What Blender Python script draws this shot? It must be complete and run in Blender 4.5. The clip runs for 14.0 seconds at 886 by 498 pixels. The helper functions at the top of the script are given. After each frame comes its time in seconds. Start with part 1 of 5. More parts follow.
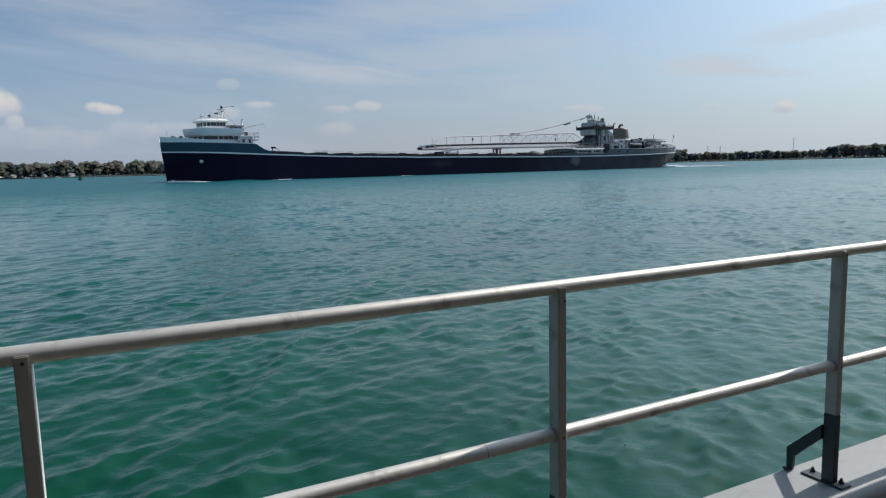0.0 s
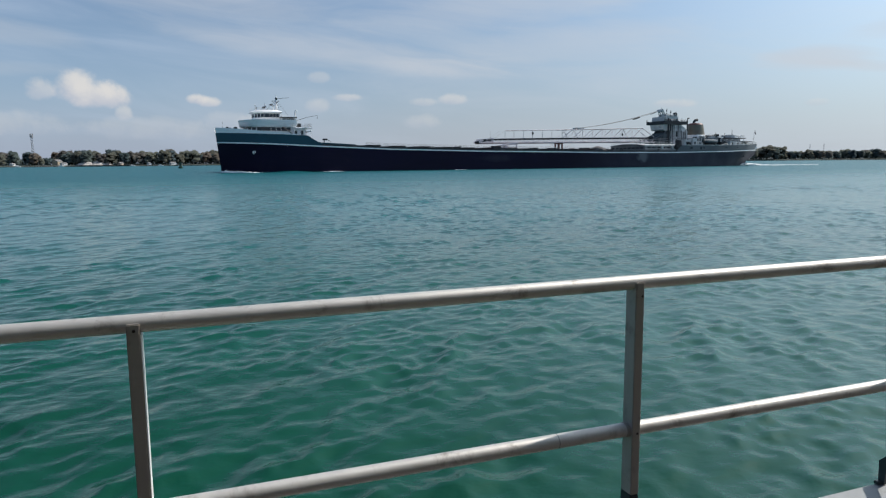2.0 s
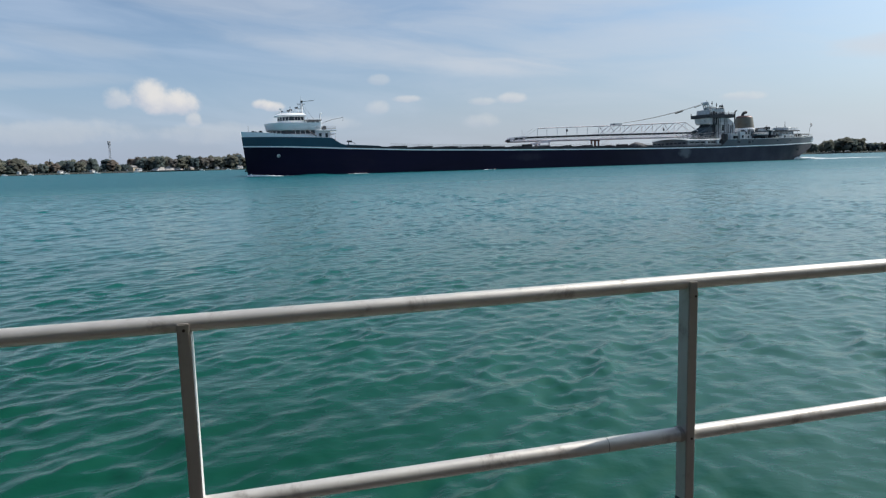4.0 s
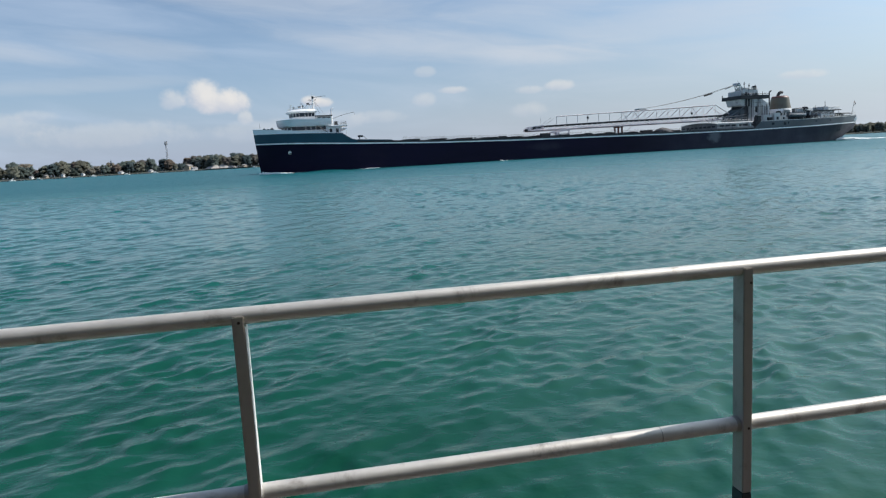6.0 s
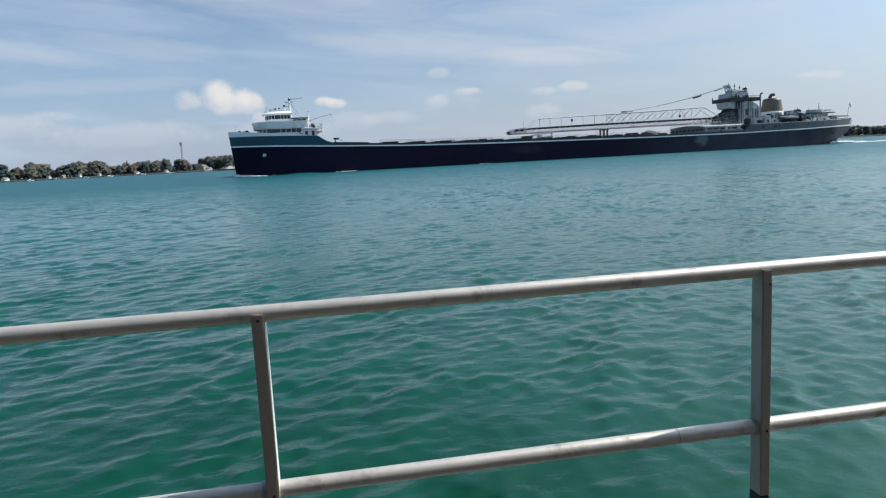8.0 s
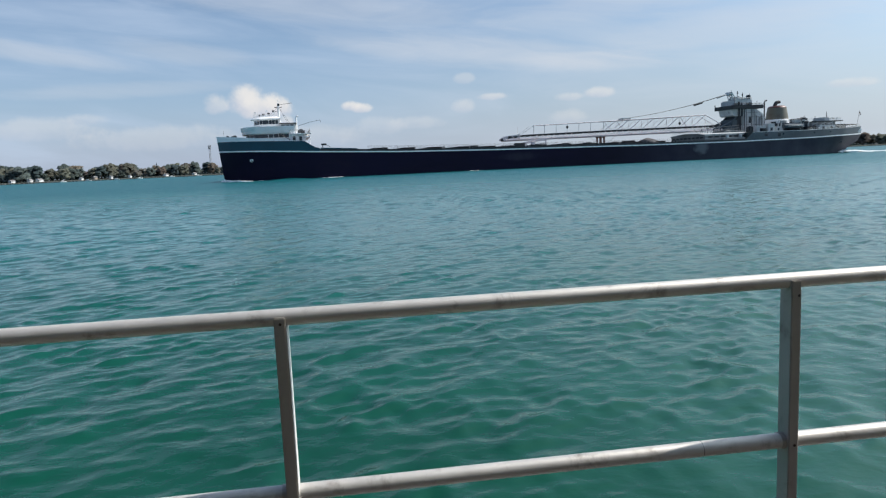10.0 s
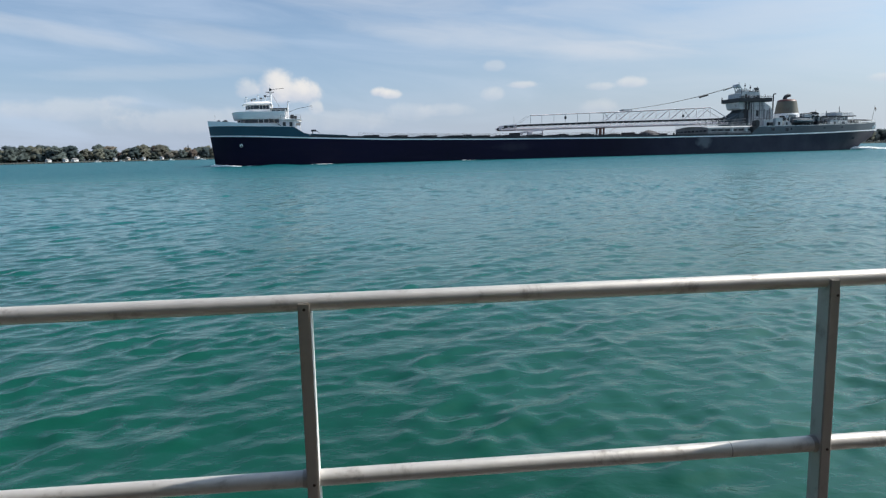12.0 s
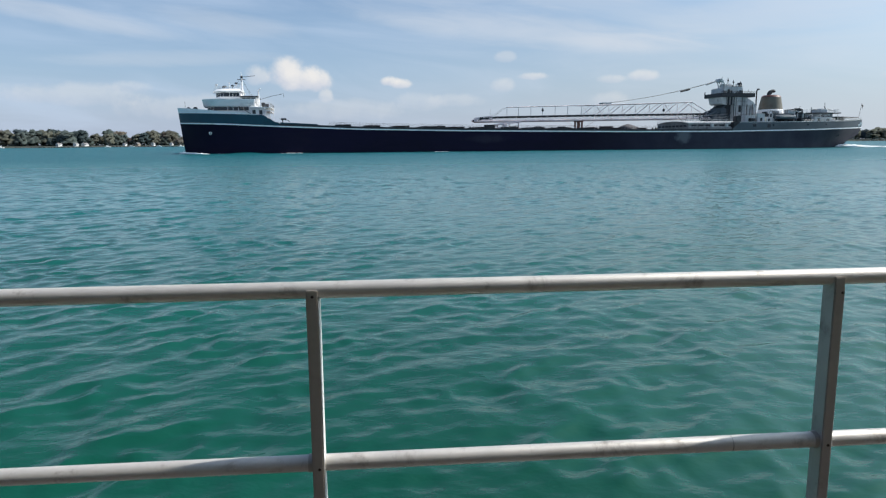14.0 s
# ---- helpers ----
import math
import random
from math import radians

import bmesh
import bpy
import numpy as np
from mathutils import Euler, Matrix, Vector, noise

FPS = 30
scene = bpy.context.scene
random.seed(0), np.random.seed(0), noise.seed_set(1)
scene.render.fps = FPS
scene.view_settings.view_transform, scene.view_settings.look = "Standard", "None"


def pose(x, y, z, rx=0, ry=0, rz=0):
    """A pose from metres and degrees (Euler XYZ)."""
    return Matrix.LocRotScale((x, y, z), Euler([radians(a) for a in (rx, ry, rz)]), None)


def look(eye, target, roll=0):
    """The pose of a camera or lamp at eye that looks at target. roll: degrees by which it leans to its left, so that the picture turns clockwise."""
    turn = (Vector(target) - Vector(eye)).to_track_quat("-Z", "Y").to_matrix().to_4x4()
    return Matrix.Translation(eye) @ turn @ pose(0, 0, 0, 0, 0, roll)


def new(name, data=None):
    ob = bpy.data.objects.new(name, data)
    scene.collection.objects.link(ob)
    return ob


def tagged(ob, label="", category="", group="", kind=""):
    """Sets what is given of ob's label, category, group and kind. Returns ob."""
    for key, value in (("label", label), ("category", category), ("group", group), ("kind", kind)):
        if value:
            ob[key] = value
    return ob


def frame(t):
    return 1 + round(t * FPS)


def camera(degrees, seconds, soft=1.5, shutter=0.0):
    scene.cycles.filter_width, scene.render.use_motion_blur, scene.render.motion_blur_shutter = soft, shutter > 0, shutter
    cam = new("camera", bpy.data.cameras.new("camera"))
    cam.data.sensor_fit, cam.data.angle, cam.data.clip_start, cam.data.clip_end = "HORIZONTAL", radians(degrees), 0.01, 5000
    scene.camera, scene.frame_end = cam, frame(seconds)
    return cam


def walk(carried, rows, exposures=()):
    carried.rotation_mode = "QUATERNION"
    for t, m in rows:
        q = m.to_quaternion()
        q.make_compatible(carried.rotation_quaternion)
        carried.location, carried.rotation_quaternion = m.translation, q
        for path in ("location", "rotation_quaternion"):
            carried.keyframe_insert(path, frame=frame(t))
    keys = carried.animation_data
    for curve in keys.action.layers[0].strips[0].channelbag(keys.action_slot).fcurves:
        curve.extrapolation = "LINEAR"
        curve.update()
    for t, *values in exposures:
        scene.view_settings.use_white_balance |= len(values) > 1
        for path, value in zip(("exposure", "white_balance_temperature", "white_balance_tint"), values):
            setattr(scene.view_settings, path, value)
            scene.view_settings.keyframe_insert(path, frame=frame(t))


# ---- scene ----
cam = camera(66.88, 14.0, soft=1.25)
# seconds, x, y, z, yaw, pitch, roll; the rail runs along x, the water lies at z = 0
ROWS = [
    (0, 0.192, -1.872, 2.273, -27.346, -6.987, 1.382),
    (0.5, 0.179, -1.855, 2.269, -25.836, -6.941, 1.367),
    (1, 0.155, -1.850, 2.271, -24.039, -7.088, 1.068),
    (1.5, 0.129, -1.872, 2.266, -22.065, -7.276, 0.623),
    (2, 0.175, -1.927, 2.267, -20.284, -7.403, 0.469),
    (2.5, 0.211, -1.963, 2.265, -18.754, -7.426, 0.396),
    (3, 0.219, -1.952, 2.266, -17.448, -7.318, 0.711),
    (5.5, 0.237, -1.919, 2.264, -12.253, -7.730, 2.778),
    (6, 0.234, -1.937, 2.264, -11.231, -7.947, 3.149),
    (6.5, 0.235, -1.955, 2.264, -10.444, -8.031, 3.259),
    (7, 0.227, -1.955, 2.262, -10.111, -8.069, 3.206),
    (7.5, 0.217, -1.944, 2.261, -10.239, -7.960, 3.049),
    (10, 0.222, -1.936, 2.264, -8.028, -7.277, 2.533),
    (10.5, 0.221, -1.928, 2.264, -7.164, -7.432, 2.444),
    (11, 0.227, -1.914, 2.265, -6.563, -7.661, 2.206),
    (11.5, 0.229, -1.906, 2.262, -6.086, -7.948, 1.888),
    (12, 0.223, -1.904, 2.262, -5.666, -8.233, 1.389),
    (12.5, 0.221, -1.903, 2.261, -5.278, -8.474, 0.910),
    (13, 0.224, -1.895, 2.260, -5.075, -8.689, 0.501),
    (13.5, 0.221, -1.915, 2.262, -4.941, -8.854, 0.392),
    (14, 0.221, -1.924, 2.264, -4.902, -9.006, 0.455),
]
walk(cam, [(t, pose(x, y, z, 90 + pitch, roll, yaw)) for t, x, y, z, yaw, pitch, roll in ROWS],
     exposures=[(0.0, -0.27), (3.0, -0.10), (6.0, 0.0), (10.0, 0.05), (14.0, 0.10)])

# ---------------------------------------------------------------- light
SUN_AZ, SUN_EL = 6.5, 44.0          # degrees from +x towards +y, and above the water


def node(tree, kind, **inputs):
    n = tree.nodes.new(kind)
    for key, value in inputs.items():
        n.inputs[key.replace("_", " ")].default_value = value
    return n


def calc(tree, op, a, b=None, c=None, clamp=False):
    n = tree.nodes.new("ShaderNodeMath")
    n.operation, n.use_clamp = op, clamp
    for i, v in enumerate((a, b, c)):
        if v is None:
            continue
        if isinstance(v, (int, float)):
            n.inputs[i].default_value = v
        else:
            tree.links.new(v, n.inputs[i])
    return n.outputs[0]


def blend(tree, fac, a, b, mode="MIX"):
    n = tree.nodes.new("ShaderNodeMix")
    n.data_type, n.blend_type = "RGBA", mode
    for i, v in ((0, fac), (6, a), (7, b)):
        if isinstance(v, (int, float)):
            n.inputs[i].default_value = v
        elif isinstance(v, tuple):
            n.inputs[i].default_value = (*v, 1)
        else:
            tree.links.new(v, n.inputs[i])
    return n.outputs[2]


def ramp(tree, value, lo, hi, smooth=True):
    n = tree.nodes.new("ShaderNodeMapRange")
    n.interpolation_type = "SMOOTHSTEP" if smooth else "LINEAR"
    n.inputs[1].default_value, n.inputs[2].default_value = lo, hi
    tree.links.new(value, n.inputs[0])
    return n.outputs[0]


def noisy(tree, vector, scale, detail=4.0, rough=0.55, distort=0.0):
    n = node(tree, "ShaderNodeTexNoise", Scale=scale, Detail=detail, Roughness=rough, Distortion=distort)
    tree.links.new(vector, n.inputs["Vector"])
    return n.outputs["Fac"]


sun_way = Vector((math.cos(radians(SUN_EL)) * math.cos(radians(SUN_AZ)),
                  math.cos(radians(SUN_EL)) * math.sin(radians(SUN_AZ)), math.sin(radians(SUN_EL))))

# heading to the left of +y, elevation, half width, half height (degrees), brightness of each small cloud
CUMULUS = [
    (10.1, 5.35, 1.0, 0.9, 0.5), (7.8, 5.5, 1.5, 1.4, 0.93), (6.6, 5.0, 1.8, 1.1, 0.93), (5.4, 5.05, 1.35, 1.05, 0.9), (4.7, 3.8, 0.6, 0.65, 0.5),
    (-0.6, 5.0, 0.8, 0.45, 0.85), (-1.4, 4.8, 0.9, 0.45, 0.8), (-12.4, 5.3, 1.2, 0.35, 0.52), (-18.7, 4.9, 1.1, 0.4, 0.36), (-21.2, 5.1, 1.15, 0.5, 0.50),
    (-9.9, 4.6, 1.0, 0.7, 0.35), (-10.1, 6.85, 0.9, 0.5, 0.28), (-18.5, 3.3, 1.4, 0.7, 0.28), (-54.0, 3.75, 0.8, 0.55, 0.8), (-49.0, 4.1, 0.9, 0.35, 0.25),
    (-39.0, 4.4, 1.6, 0.4, 0.38), (23.0, 3.6, 5.5, 0.9, 0.30), (-3.0, 3.3, 2.2, 0.8, 0.2), (14.5, 2.8, 5.5, 1.1, 0.26), (3.0, 2.6, 5.0, 1.0, 0.22),
    (-6.0, 3.4, 2.4, 0.6, 0.22), (19.5, 4.3, 1.6, 0.5, 0.25),
]
# heading, elevation, half length, half height, slope, brightness of each long streak of high cloud
CIRRUS = [
    (-11.5, 8.9, 11.5, 1.0, 0.115, 0.42), (-20.0, 7.7, 5.0, 0.55, 0.10, 0.28), (23.5, 9.2, 6.5, 0.6, 0.118, 0.36), (12.0, 9.3, 4.5, 0.7, 0.10, 0.28),
    (-48.6, 7.25, 3.2, 0.7, 0.03, 0.62), (-52.0, 6.5, 3.0, 0.35, 0.10, 0.45), (-31.0, 9.4, 8.0, 1.3, -0.06, 0.36), (-30.0, 13.0, 14.0, 1.4, -0.10, 0.35),
    (3.0, 13.0, 12.0, 1.2, 0.10, 0.35), (-58.0, 9.6, 6.0, 0.8, -0.12, 0.40), (17.0, 6.5, 7.0, 0.5, -0.05, 0.25),
]


def make_world():
    world = bpy.data.worlds.new("sky")
    scene.world = world
    world.use_nodes = True
    tree = world.node_tree
    tree.nodes.clear()
    sky = tree.nodes.new("ShaderNodeTexSky")
    sky.sky_type, sky.sun_disc = "NISHITA", False
    sky.sun_elevation, sky.sun_rotation = radians(SUN_EL), radians(90 - SUN_AZ)
    sky.air_density, sky.dust_density, sky.ozone_density, sky.altitude = 1.0, 1.0, 3.0, 180
    coord = tree.nodes.new("ShaderNodeTexCoord").outputs["Generated"]
    xyz = tree.nodes.new("ShaderNodeSeparateXYZ")
    tree.links.new(coord, xyz.inputs[0])
    x, y, z = xyz.outputs
    deg = 180 / math.pi
    az = calc(tree, "MULTIPLY", calc(tree, "ARCTAN2", calc(tree, "MULTIPLY", x, -1.0), y), deg)
    el = calc(tree, "MULTIPLY", calc(tree, "ARCSINE", z), deg)
    flat = tree.nodes.new("ShaderNodeCombineXYZ")
    tree.links.new(az, flat.inputs[0]), tree.links.new(el, flat.inputs[1])
    # thin high cloud, drawn out along a slight slope
    streak = tree.nodes.new("ShaderNodeCombineXYZ")
    tree.links.new(calc(tree, "ADD", calc(tree, "MULTIPLY", az, 0.045), calc(tree, "MULTIPLY", el, 0.03)), streak.inputs[0])
    tree.links.new(calc(tree, "ADD", calc(tree, "MULTIPLY", el, 0.26), calc(tree, "MULTIPLY", az, -0.030)), streak.inputs[1])
    veil = noisy(tree, streak.outputs[0], 1.25, 6.0, 0.55, 0.6)
    veil = ramp(tree, veil, 0.36, 0.80)
    low_veil = ramp(tree, el, 16.0, 0.0)
    away = ramp(tree, az, -28.0, 14.0)
    colour = blend(tree, calc(tree, "MULTIPLY", low_veil, calc(tree, "MULTIPLY_ADD", away, -0.14, 0.72)), sky.outputs[0], blend(tree, away, (3.3, 4.0, 5.1), (2.7, 3.85, 5.85)))
    # paler, faintly lavender air just over the horizon
    colour = blend(tree, calc(tree, "MULTIPLY", ramp(tree, el, 6.0, 0.5), 0.42), colour, blend(tree, away, (4.4, 4.9, 5.75), (3.85, 4.25, 5.4)))
    colour = blend(tree, calc(tree, "MULTIPLY", calc(tree, "MULTIPLY", veil, 0.48), calc(tree, "MULTIPLY_ADD", ramp(tree, el, 32.0, 16.0), 0.85, 0.15)), colour, blend(tree, away, (4.9, 5.5, 6.3), (4.7, 5.65, 7.1)))
    # bright thin haze round the sun
    toward = tree.nodes.new("ShaderNodeVectorMath")
    toward.operation = "DOT_PRODUCT"
    tree.links.new(coord, toward.inputs[0])
    toward.inputs[1].default_value = sun_way
    halo = calc(tree, "POWER", calc(tree, "MAXIMUM", toward.outputs["Value"], 0.0), 6.0)
    colour = blend(tree, halo, colour, (5.6, 6.4, 6.2), "ADD")
    wide_halo = calc(tree, "POWER", calc(tree, "MAXIMUM", toward.outputs["Value"], 0.0), 4.2)
    colour = blend(tree, wide_halo, colour, (1.9, 2.75, 2.8), "ADD")
    # long streaks of high cloud
    combed = noisy(tree, streak.outputs[0], 3.2, 6.0, 0.6, 0.8)
    for a, e, w, h, slope, k in CIRRUS:
        u = calc(tree, "DIVIDE", calc(tree, "SUBTRACT", az, a), w)
        v = calc(tree, "DIVIDE", calc(tree, "SUBTRACT", calc(tree, "SUBTRACT", el, e), calc(tree, "MULTIPLY", calc(tree, "SUBTRACT", az, a), slope)), h)
        d = calc(tree, "ADD", calc(tree, "MULTIPLY", u, u), calc(tree, "MULTIPLY", v, v))
        d = calc(tree, "SUBTRACT", calc(tree, "MULTIPLY_ADD", combed, 2.6, -0.45), d)
        colour = blend(tree, calc(tree, "MULTIPLY", ramp(tree, d, -1.5, 1.2), k), colour, (5.75, 6.05, 6.55))
    # small heaps of cloud near the horizon
    puff = calc(tree, "ADD", calc(tree, "MULTIPLY", noisy(tree, flat.outputs[0], 0.62, 6.0, 0.55, 0.2), 0.85), calc(tree, "MULTIPLY", noisy(tree, flat.outputs[0], 2.6, 6.0, 0.65), 0.15))
    for a, e, w, h, k in CUMULUS:
        u = calc(tree, "DIVIDE", calc(tree, "SUBTRACT", az, a), w)
        v = calc(tree, "DIVIDE", calc(tree, "SUBTRACT", el, e), h)
        below = calc(tree, "MINIMUM", v, 0.0)
        d = calc(tree, "ADD", calc(tree, "MULTIPLY", u, u), calc(tree, "MULTIPLY", v, v))
        d = calc(tree, "ADD", d, calc(tree, "MULTIPLY", calc(tree, "MULTIPLY", below, below), 0.9))
        d = calc(tree, "SUBTRACT", calc(tree, "MULTIPLY_ADD", puff, 2.7, -0.40), d)
        m = calc(tree, "MULTIPLY", ramp(tree, d, -0.55, 0.75), k)
        tone = ramp(tree, calc(tree, "ADD", calc(tree, "MULTIPLY_ADD", u, -0.25, v), calc(tree, "MULTIPLY_ADD", puff, 2.0, -1.0)), -0.7, 0.6)
        colour = blend(tree, m, colour, blend(tree, tone, (5.1, 5.4, 6.1), (6.9, 6.8, 6.7)))
    back = node(tree, "ShaderNodeBackground", Strength=0.115)
    tree.links.new(colour, back.inputs["Color"])
    out = tree.nodes.new("ShaderNodeOutputWorld")
    tree.links.new(back.outputs[0], out.inputs[0])


make_world()
sun_data = bpy.data.lights.new("sun", "SUN")
sun_data.energy, sun_data.angle, sun_data.color = 4.2, radians(0.53), (1.0, 0.95, 0.88)
sun_lamp = new("sun", sun_data)
sun_lamp.matrix_world = look(sun_way * 50, (0, 0, 0))

# ---------------------------------------------------------------- materials


def material(name, base, rough=0.6, metal=0.0, vary=0.25, scale=1.0, bump=0.0, bump_scale=40.0, stain=None, stain_amount=0.0,
             stain_scale=3.0, per_object=0.0, stretch=(1, 1, 1)):
    """Paint, metal, wood or stone: a base colour with grain, a broad tone and patches of another colour."""
    m = bpy.data.materials.new(name)
    m.use_nodes = True
    tree = m.node_tree
    shader = tree.nodes["Principled BSDF"]
    coord = tree.nodes.new("ShaderNodeTexCoord").outputs["Object"]
    mapping = tree.nodes.new("ShaderNodeMapping")
    mapping.inputs["Scale"].default_value = stretch
    tree.links.new(coord, mapping.inputs[0])
    coord = mapping.outputs[0]
    broad = noisy(tree, coord, 0.6 * scale, 3.0)
    fine = noisy(tree, coord, 14.0 * scale, 5.0, 0.65)
    tone = calc(tree, "ADD", calc(tree, "MULTIPLY", broad, 0.6), calc(tree, "MULTIPLY", fine, 0.4))
    low = tuple(c * (1 - vary) for c in base)
    high = tuple(min(1, c * (1 + vary)) for c in base)
    colour = blend(tree, ramp(tree, tone, 0.3, 0.7), low, high)
    if stain:
        patch = noisy(tree, coord, stain_scale, 5.0, 0.7, 0.4)
        patch = calc(tree, "MULTIPLY", ramp(tree, patch, 0.52, 0.72), stain_amount)
        colour = blend(tree, patch, colour, stain)
    if per_object:
        info = tree.nodes.new("ShaderNodeObjectInfo").outputs["Random"]
        hsv = tree.nodes.new("ShaderNodeHueSaturation")
        tree.links.new(colour, hsv.inputs["Color"])
        tree.links.new(calc(tree, "MULTIPLY_ADD", info, per_object, 1 - per_object / 2), hsv.inputs["Value"])
        tree.links.new(calc(tree, "MULTIPLY_ADD", info, per_object * 0.12, 0.5 - per_object * 0.06), hsv.inputs["Hue"])
        colour = hsv.outputs[0]
    tree.links.new(colour, shader.inputs["Base Color"])
    tree.links.new(calc(tree, "MULTIPLY_ADD", fine, 0.24, rough - 0.12, clamp=True), shader.inputs["Roughness"])
    shader.inputs["Metallic"].default_value = metal
    if bump:
        n = node(tree, "ShaderNodeBump", Strength=bump, Distance=0.01)
        tree.links.new(noisy(tree, coord, bump_scale, 4.0, 0.6), n.inputs["Height"])
        tree.links.new(n.outputs[0], shader.inputs["Normal"])
    return m


def water_material():
    m = bpy.data.materials.new("river_water")
    m.use_nodes = True
    tree = m.node_tree
    shader = tree.nodes["Principled BSDF"]
    coord = tree.nodes.new("ShaderNodeTexCoord").outputs["Object"]
    stretched = tree.nodes.new("ShaderNodeMapping")
    stretched.inputs["Scale"].default_value = (0.85, 1.25, 1.0)
    stretched.inputs["Rotation"].default_value = (0, 0, radians(40))
    tree.links.new(coord, stretched.inputs[0])
    coord2 = stretched.outputs[0]
    clouded = noisy(tree, coord, 0.09, 4.0, 0.6, 0.5)
    colour = blend(tree, ramp(tree, clouded, 0.3, 0.7), (0.002, 0.048, 0.025), (0.004, 0.075, 0.041))
    # dark green by the dock, turning lighter and blue-green out in the open stream
    place = tree.nodes.new("ShaderNodeSeparateXYZ")
    tree.links.new(coord, place.inputs[0])
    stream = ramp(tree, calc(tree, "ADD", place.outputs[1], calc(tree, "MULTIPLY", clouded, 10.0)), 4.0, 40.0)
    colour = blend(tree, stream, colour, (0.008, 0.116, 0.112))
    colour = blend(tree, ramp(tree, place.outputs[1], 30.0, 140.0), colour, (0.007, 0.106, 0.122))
    # paler tint along the dock, downstream, painting the sunward sheen on the water
    fixed = tree.nodes.new("ShaderNodeSeparateXYZ")
    tree.links.new(tree.nodes.new("ShaderNodeNewGeometry").outputs["Position"], fixed.inputs[0])
    sheen_tint = calc(tree, "MULTIPLY", ramp(tree, calc(tree, "MULTIPLY_ADD", clouded, 4.0, fixed.outputs[0]), 2.5, 8.0), ramp(tree, fixed.outputs[1], 20.0, 6.0))
    colour = blend(tree, calc(tree, "MULTIPLY", sheen_tint, 0.75), colour, (0.020, 0.098, 0.074))
    tree.links.new(colour, shader.inputs["Base Color"])
    tree.links.new(calc(tree, "MULTIPLY_ADD", ramp(tree, place.outputs[1], 12.0, 120.0), 0.27, 0.10), shader.inputs["Roughness"])
    shader.inputs["IOR"].default_value = 1.333
    shader.inputs["Specular IOR Level"].default_value = 0.38
    gust = ramp(tree, noisy(tree, coord, 0.05, 3.0), 0.3, 0.7)
    height = calc(tree, "MULTIPLY", noisy(tree, coord2, 5.0, 3.0, 0.55), 0.012)
    crest = tree.nodes.new("ShaderNodeTexNoise")
    crest.noise_type, crest.normalize = "RIDGED_MULTIFRACTAL", False
    for key, value in (("Scale", 2.3), ("Detail", 1.5), ("Roughness", 0.5), ("Offset", 0.9), ("Gain", 1.6)):
        crest.inputs[key].default_value = value
    tree.links.new(coord2, crest.inputs["Vector"])
    height = calc(tree, "ADD", height, calc(tree, "MULTIPLY", crest.outputs[0], 0.004))
    # farther out the chop itself becomes relief
    far_chop = calc(tree, "MULTIPLY", noisy(tree, coord2, 1.1, 3.0, 0.5), calc(tree, "MULTIPLY", ramp(tree, place.outputs[1], 18.0, 110.0), 0.34))
    height = calc(tree, "ADD", height, far_chop)
    n = node(tree, "ShaderNodeBump", Distance=1.0)
    tree.links.new(calc(tree, "MULTIPLY_ADD", gust, 0.35, 0.80), n.inputs["Strength"])
    tree.links.new(height, n.inputs["Height"])
    tree.links.new(n.outputs[0], shader.inputs["Normal"])
    return m


def hull_material():
    m = material("dark_navy_hull_paint", (0.0062, 0.0042, 0.0200), 0.6, 0.0, 0.35, 0.12, 0.05, 3, (0.014, 0.009, 0.026), 0.6, 0.10, stretch=(0.5, 1, 1.4))
    tree = m.node_tree
    shader = tree.nodes["Principled BSDF"]
    shader.inputs["Specular IOR Level"].default_value = 0.16
    old = shader.inputs["Base Color"].links[0].from_socket
    coord = tree.nodes.new("ShaderNodeTexCoord").outputs["Object"]
    xyz = tree.nodes.new("ShaderNodeSeparateXYZ")
    tree.links.new(coord, xyz.inputs[0])
    # a worn, chalky patch amidships and paler, scuffed plating towards the stern
    u = calc(tree, "DIVIDE", calc(tree, "SUBTRACT", xyz.outputs[0], 131.2), 2.5)
    v = calc(tree, "DIVIDE", calc(tree, "SUBTRACT", xyz.outputs[2], 3.3), 2.0)
    d = calc(tree, "ADD", calc(tree, "MULTIPLY", u, u), calc(tree, "MULTIPLY", v, v))
    worn = calc(tree, "SUBTRACT", calc(tree, "MULTIPLY", noisy(tree, coord, 0.45, 5.0, 0.6), 2.4), d)
    worn = calc(tree, "MULTIPLY", ramp(tree, worn, 0.1, 1.3), 0.55)
    u = calc(tree, "DIVIDE", calc(tree, "SUBTRACT", xyz.outputs[0], 77.0), 7.0)
    v = calc(tree, "DIVIDE", calc(tree, "SUBTRACT", xyz.outputs[2], 3.2), 1.3)
    d = calc(tree, "ADD", calc(tree, "MULTIPLY", u, u), calc(tree, "MULTIPLY", v, v))
    smear = calc(tree, "MULTIPLY", ramp(tree, calc(tree, "SUBTRACT", calc(tree, "MULTIPLY", noisy(tree, coord, 0.35, 5.0, 0.6), 2.2), d), 0.0, 1.4), 0.22)
    aft = calc(tree, "MULTIPLY", ramp(tree, xyz.outputs[0], 95.0, 150.0), calc(tree, "MULTIPLY_ADD", noisy(tree, coord, 0.2, 5.0, 0.6), 0.8, 0.05))
    colour = blend(tree, aft, old, (0.085, 0.090, 0.115))
    tree.links.new(blend(tree, worn, blend(tree, smear, colour, (0.10, 0.095, 0.11)), (0.20, 0.21, 0.23)), shader.inputs["Base Color"])
    return m


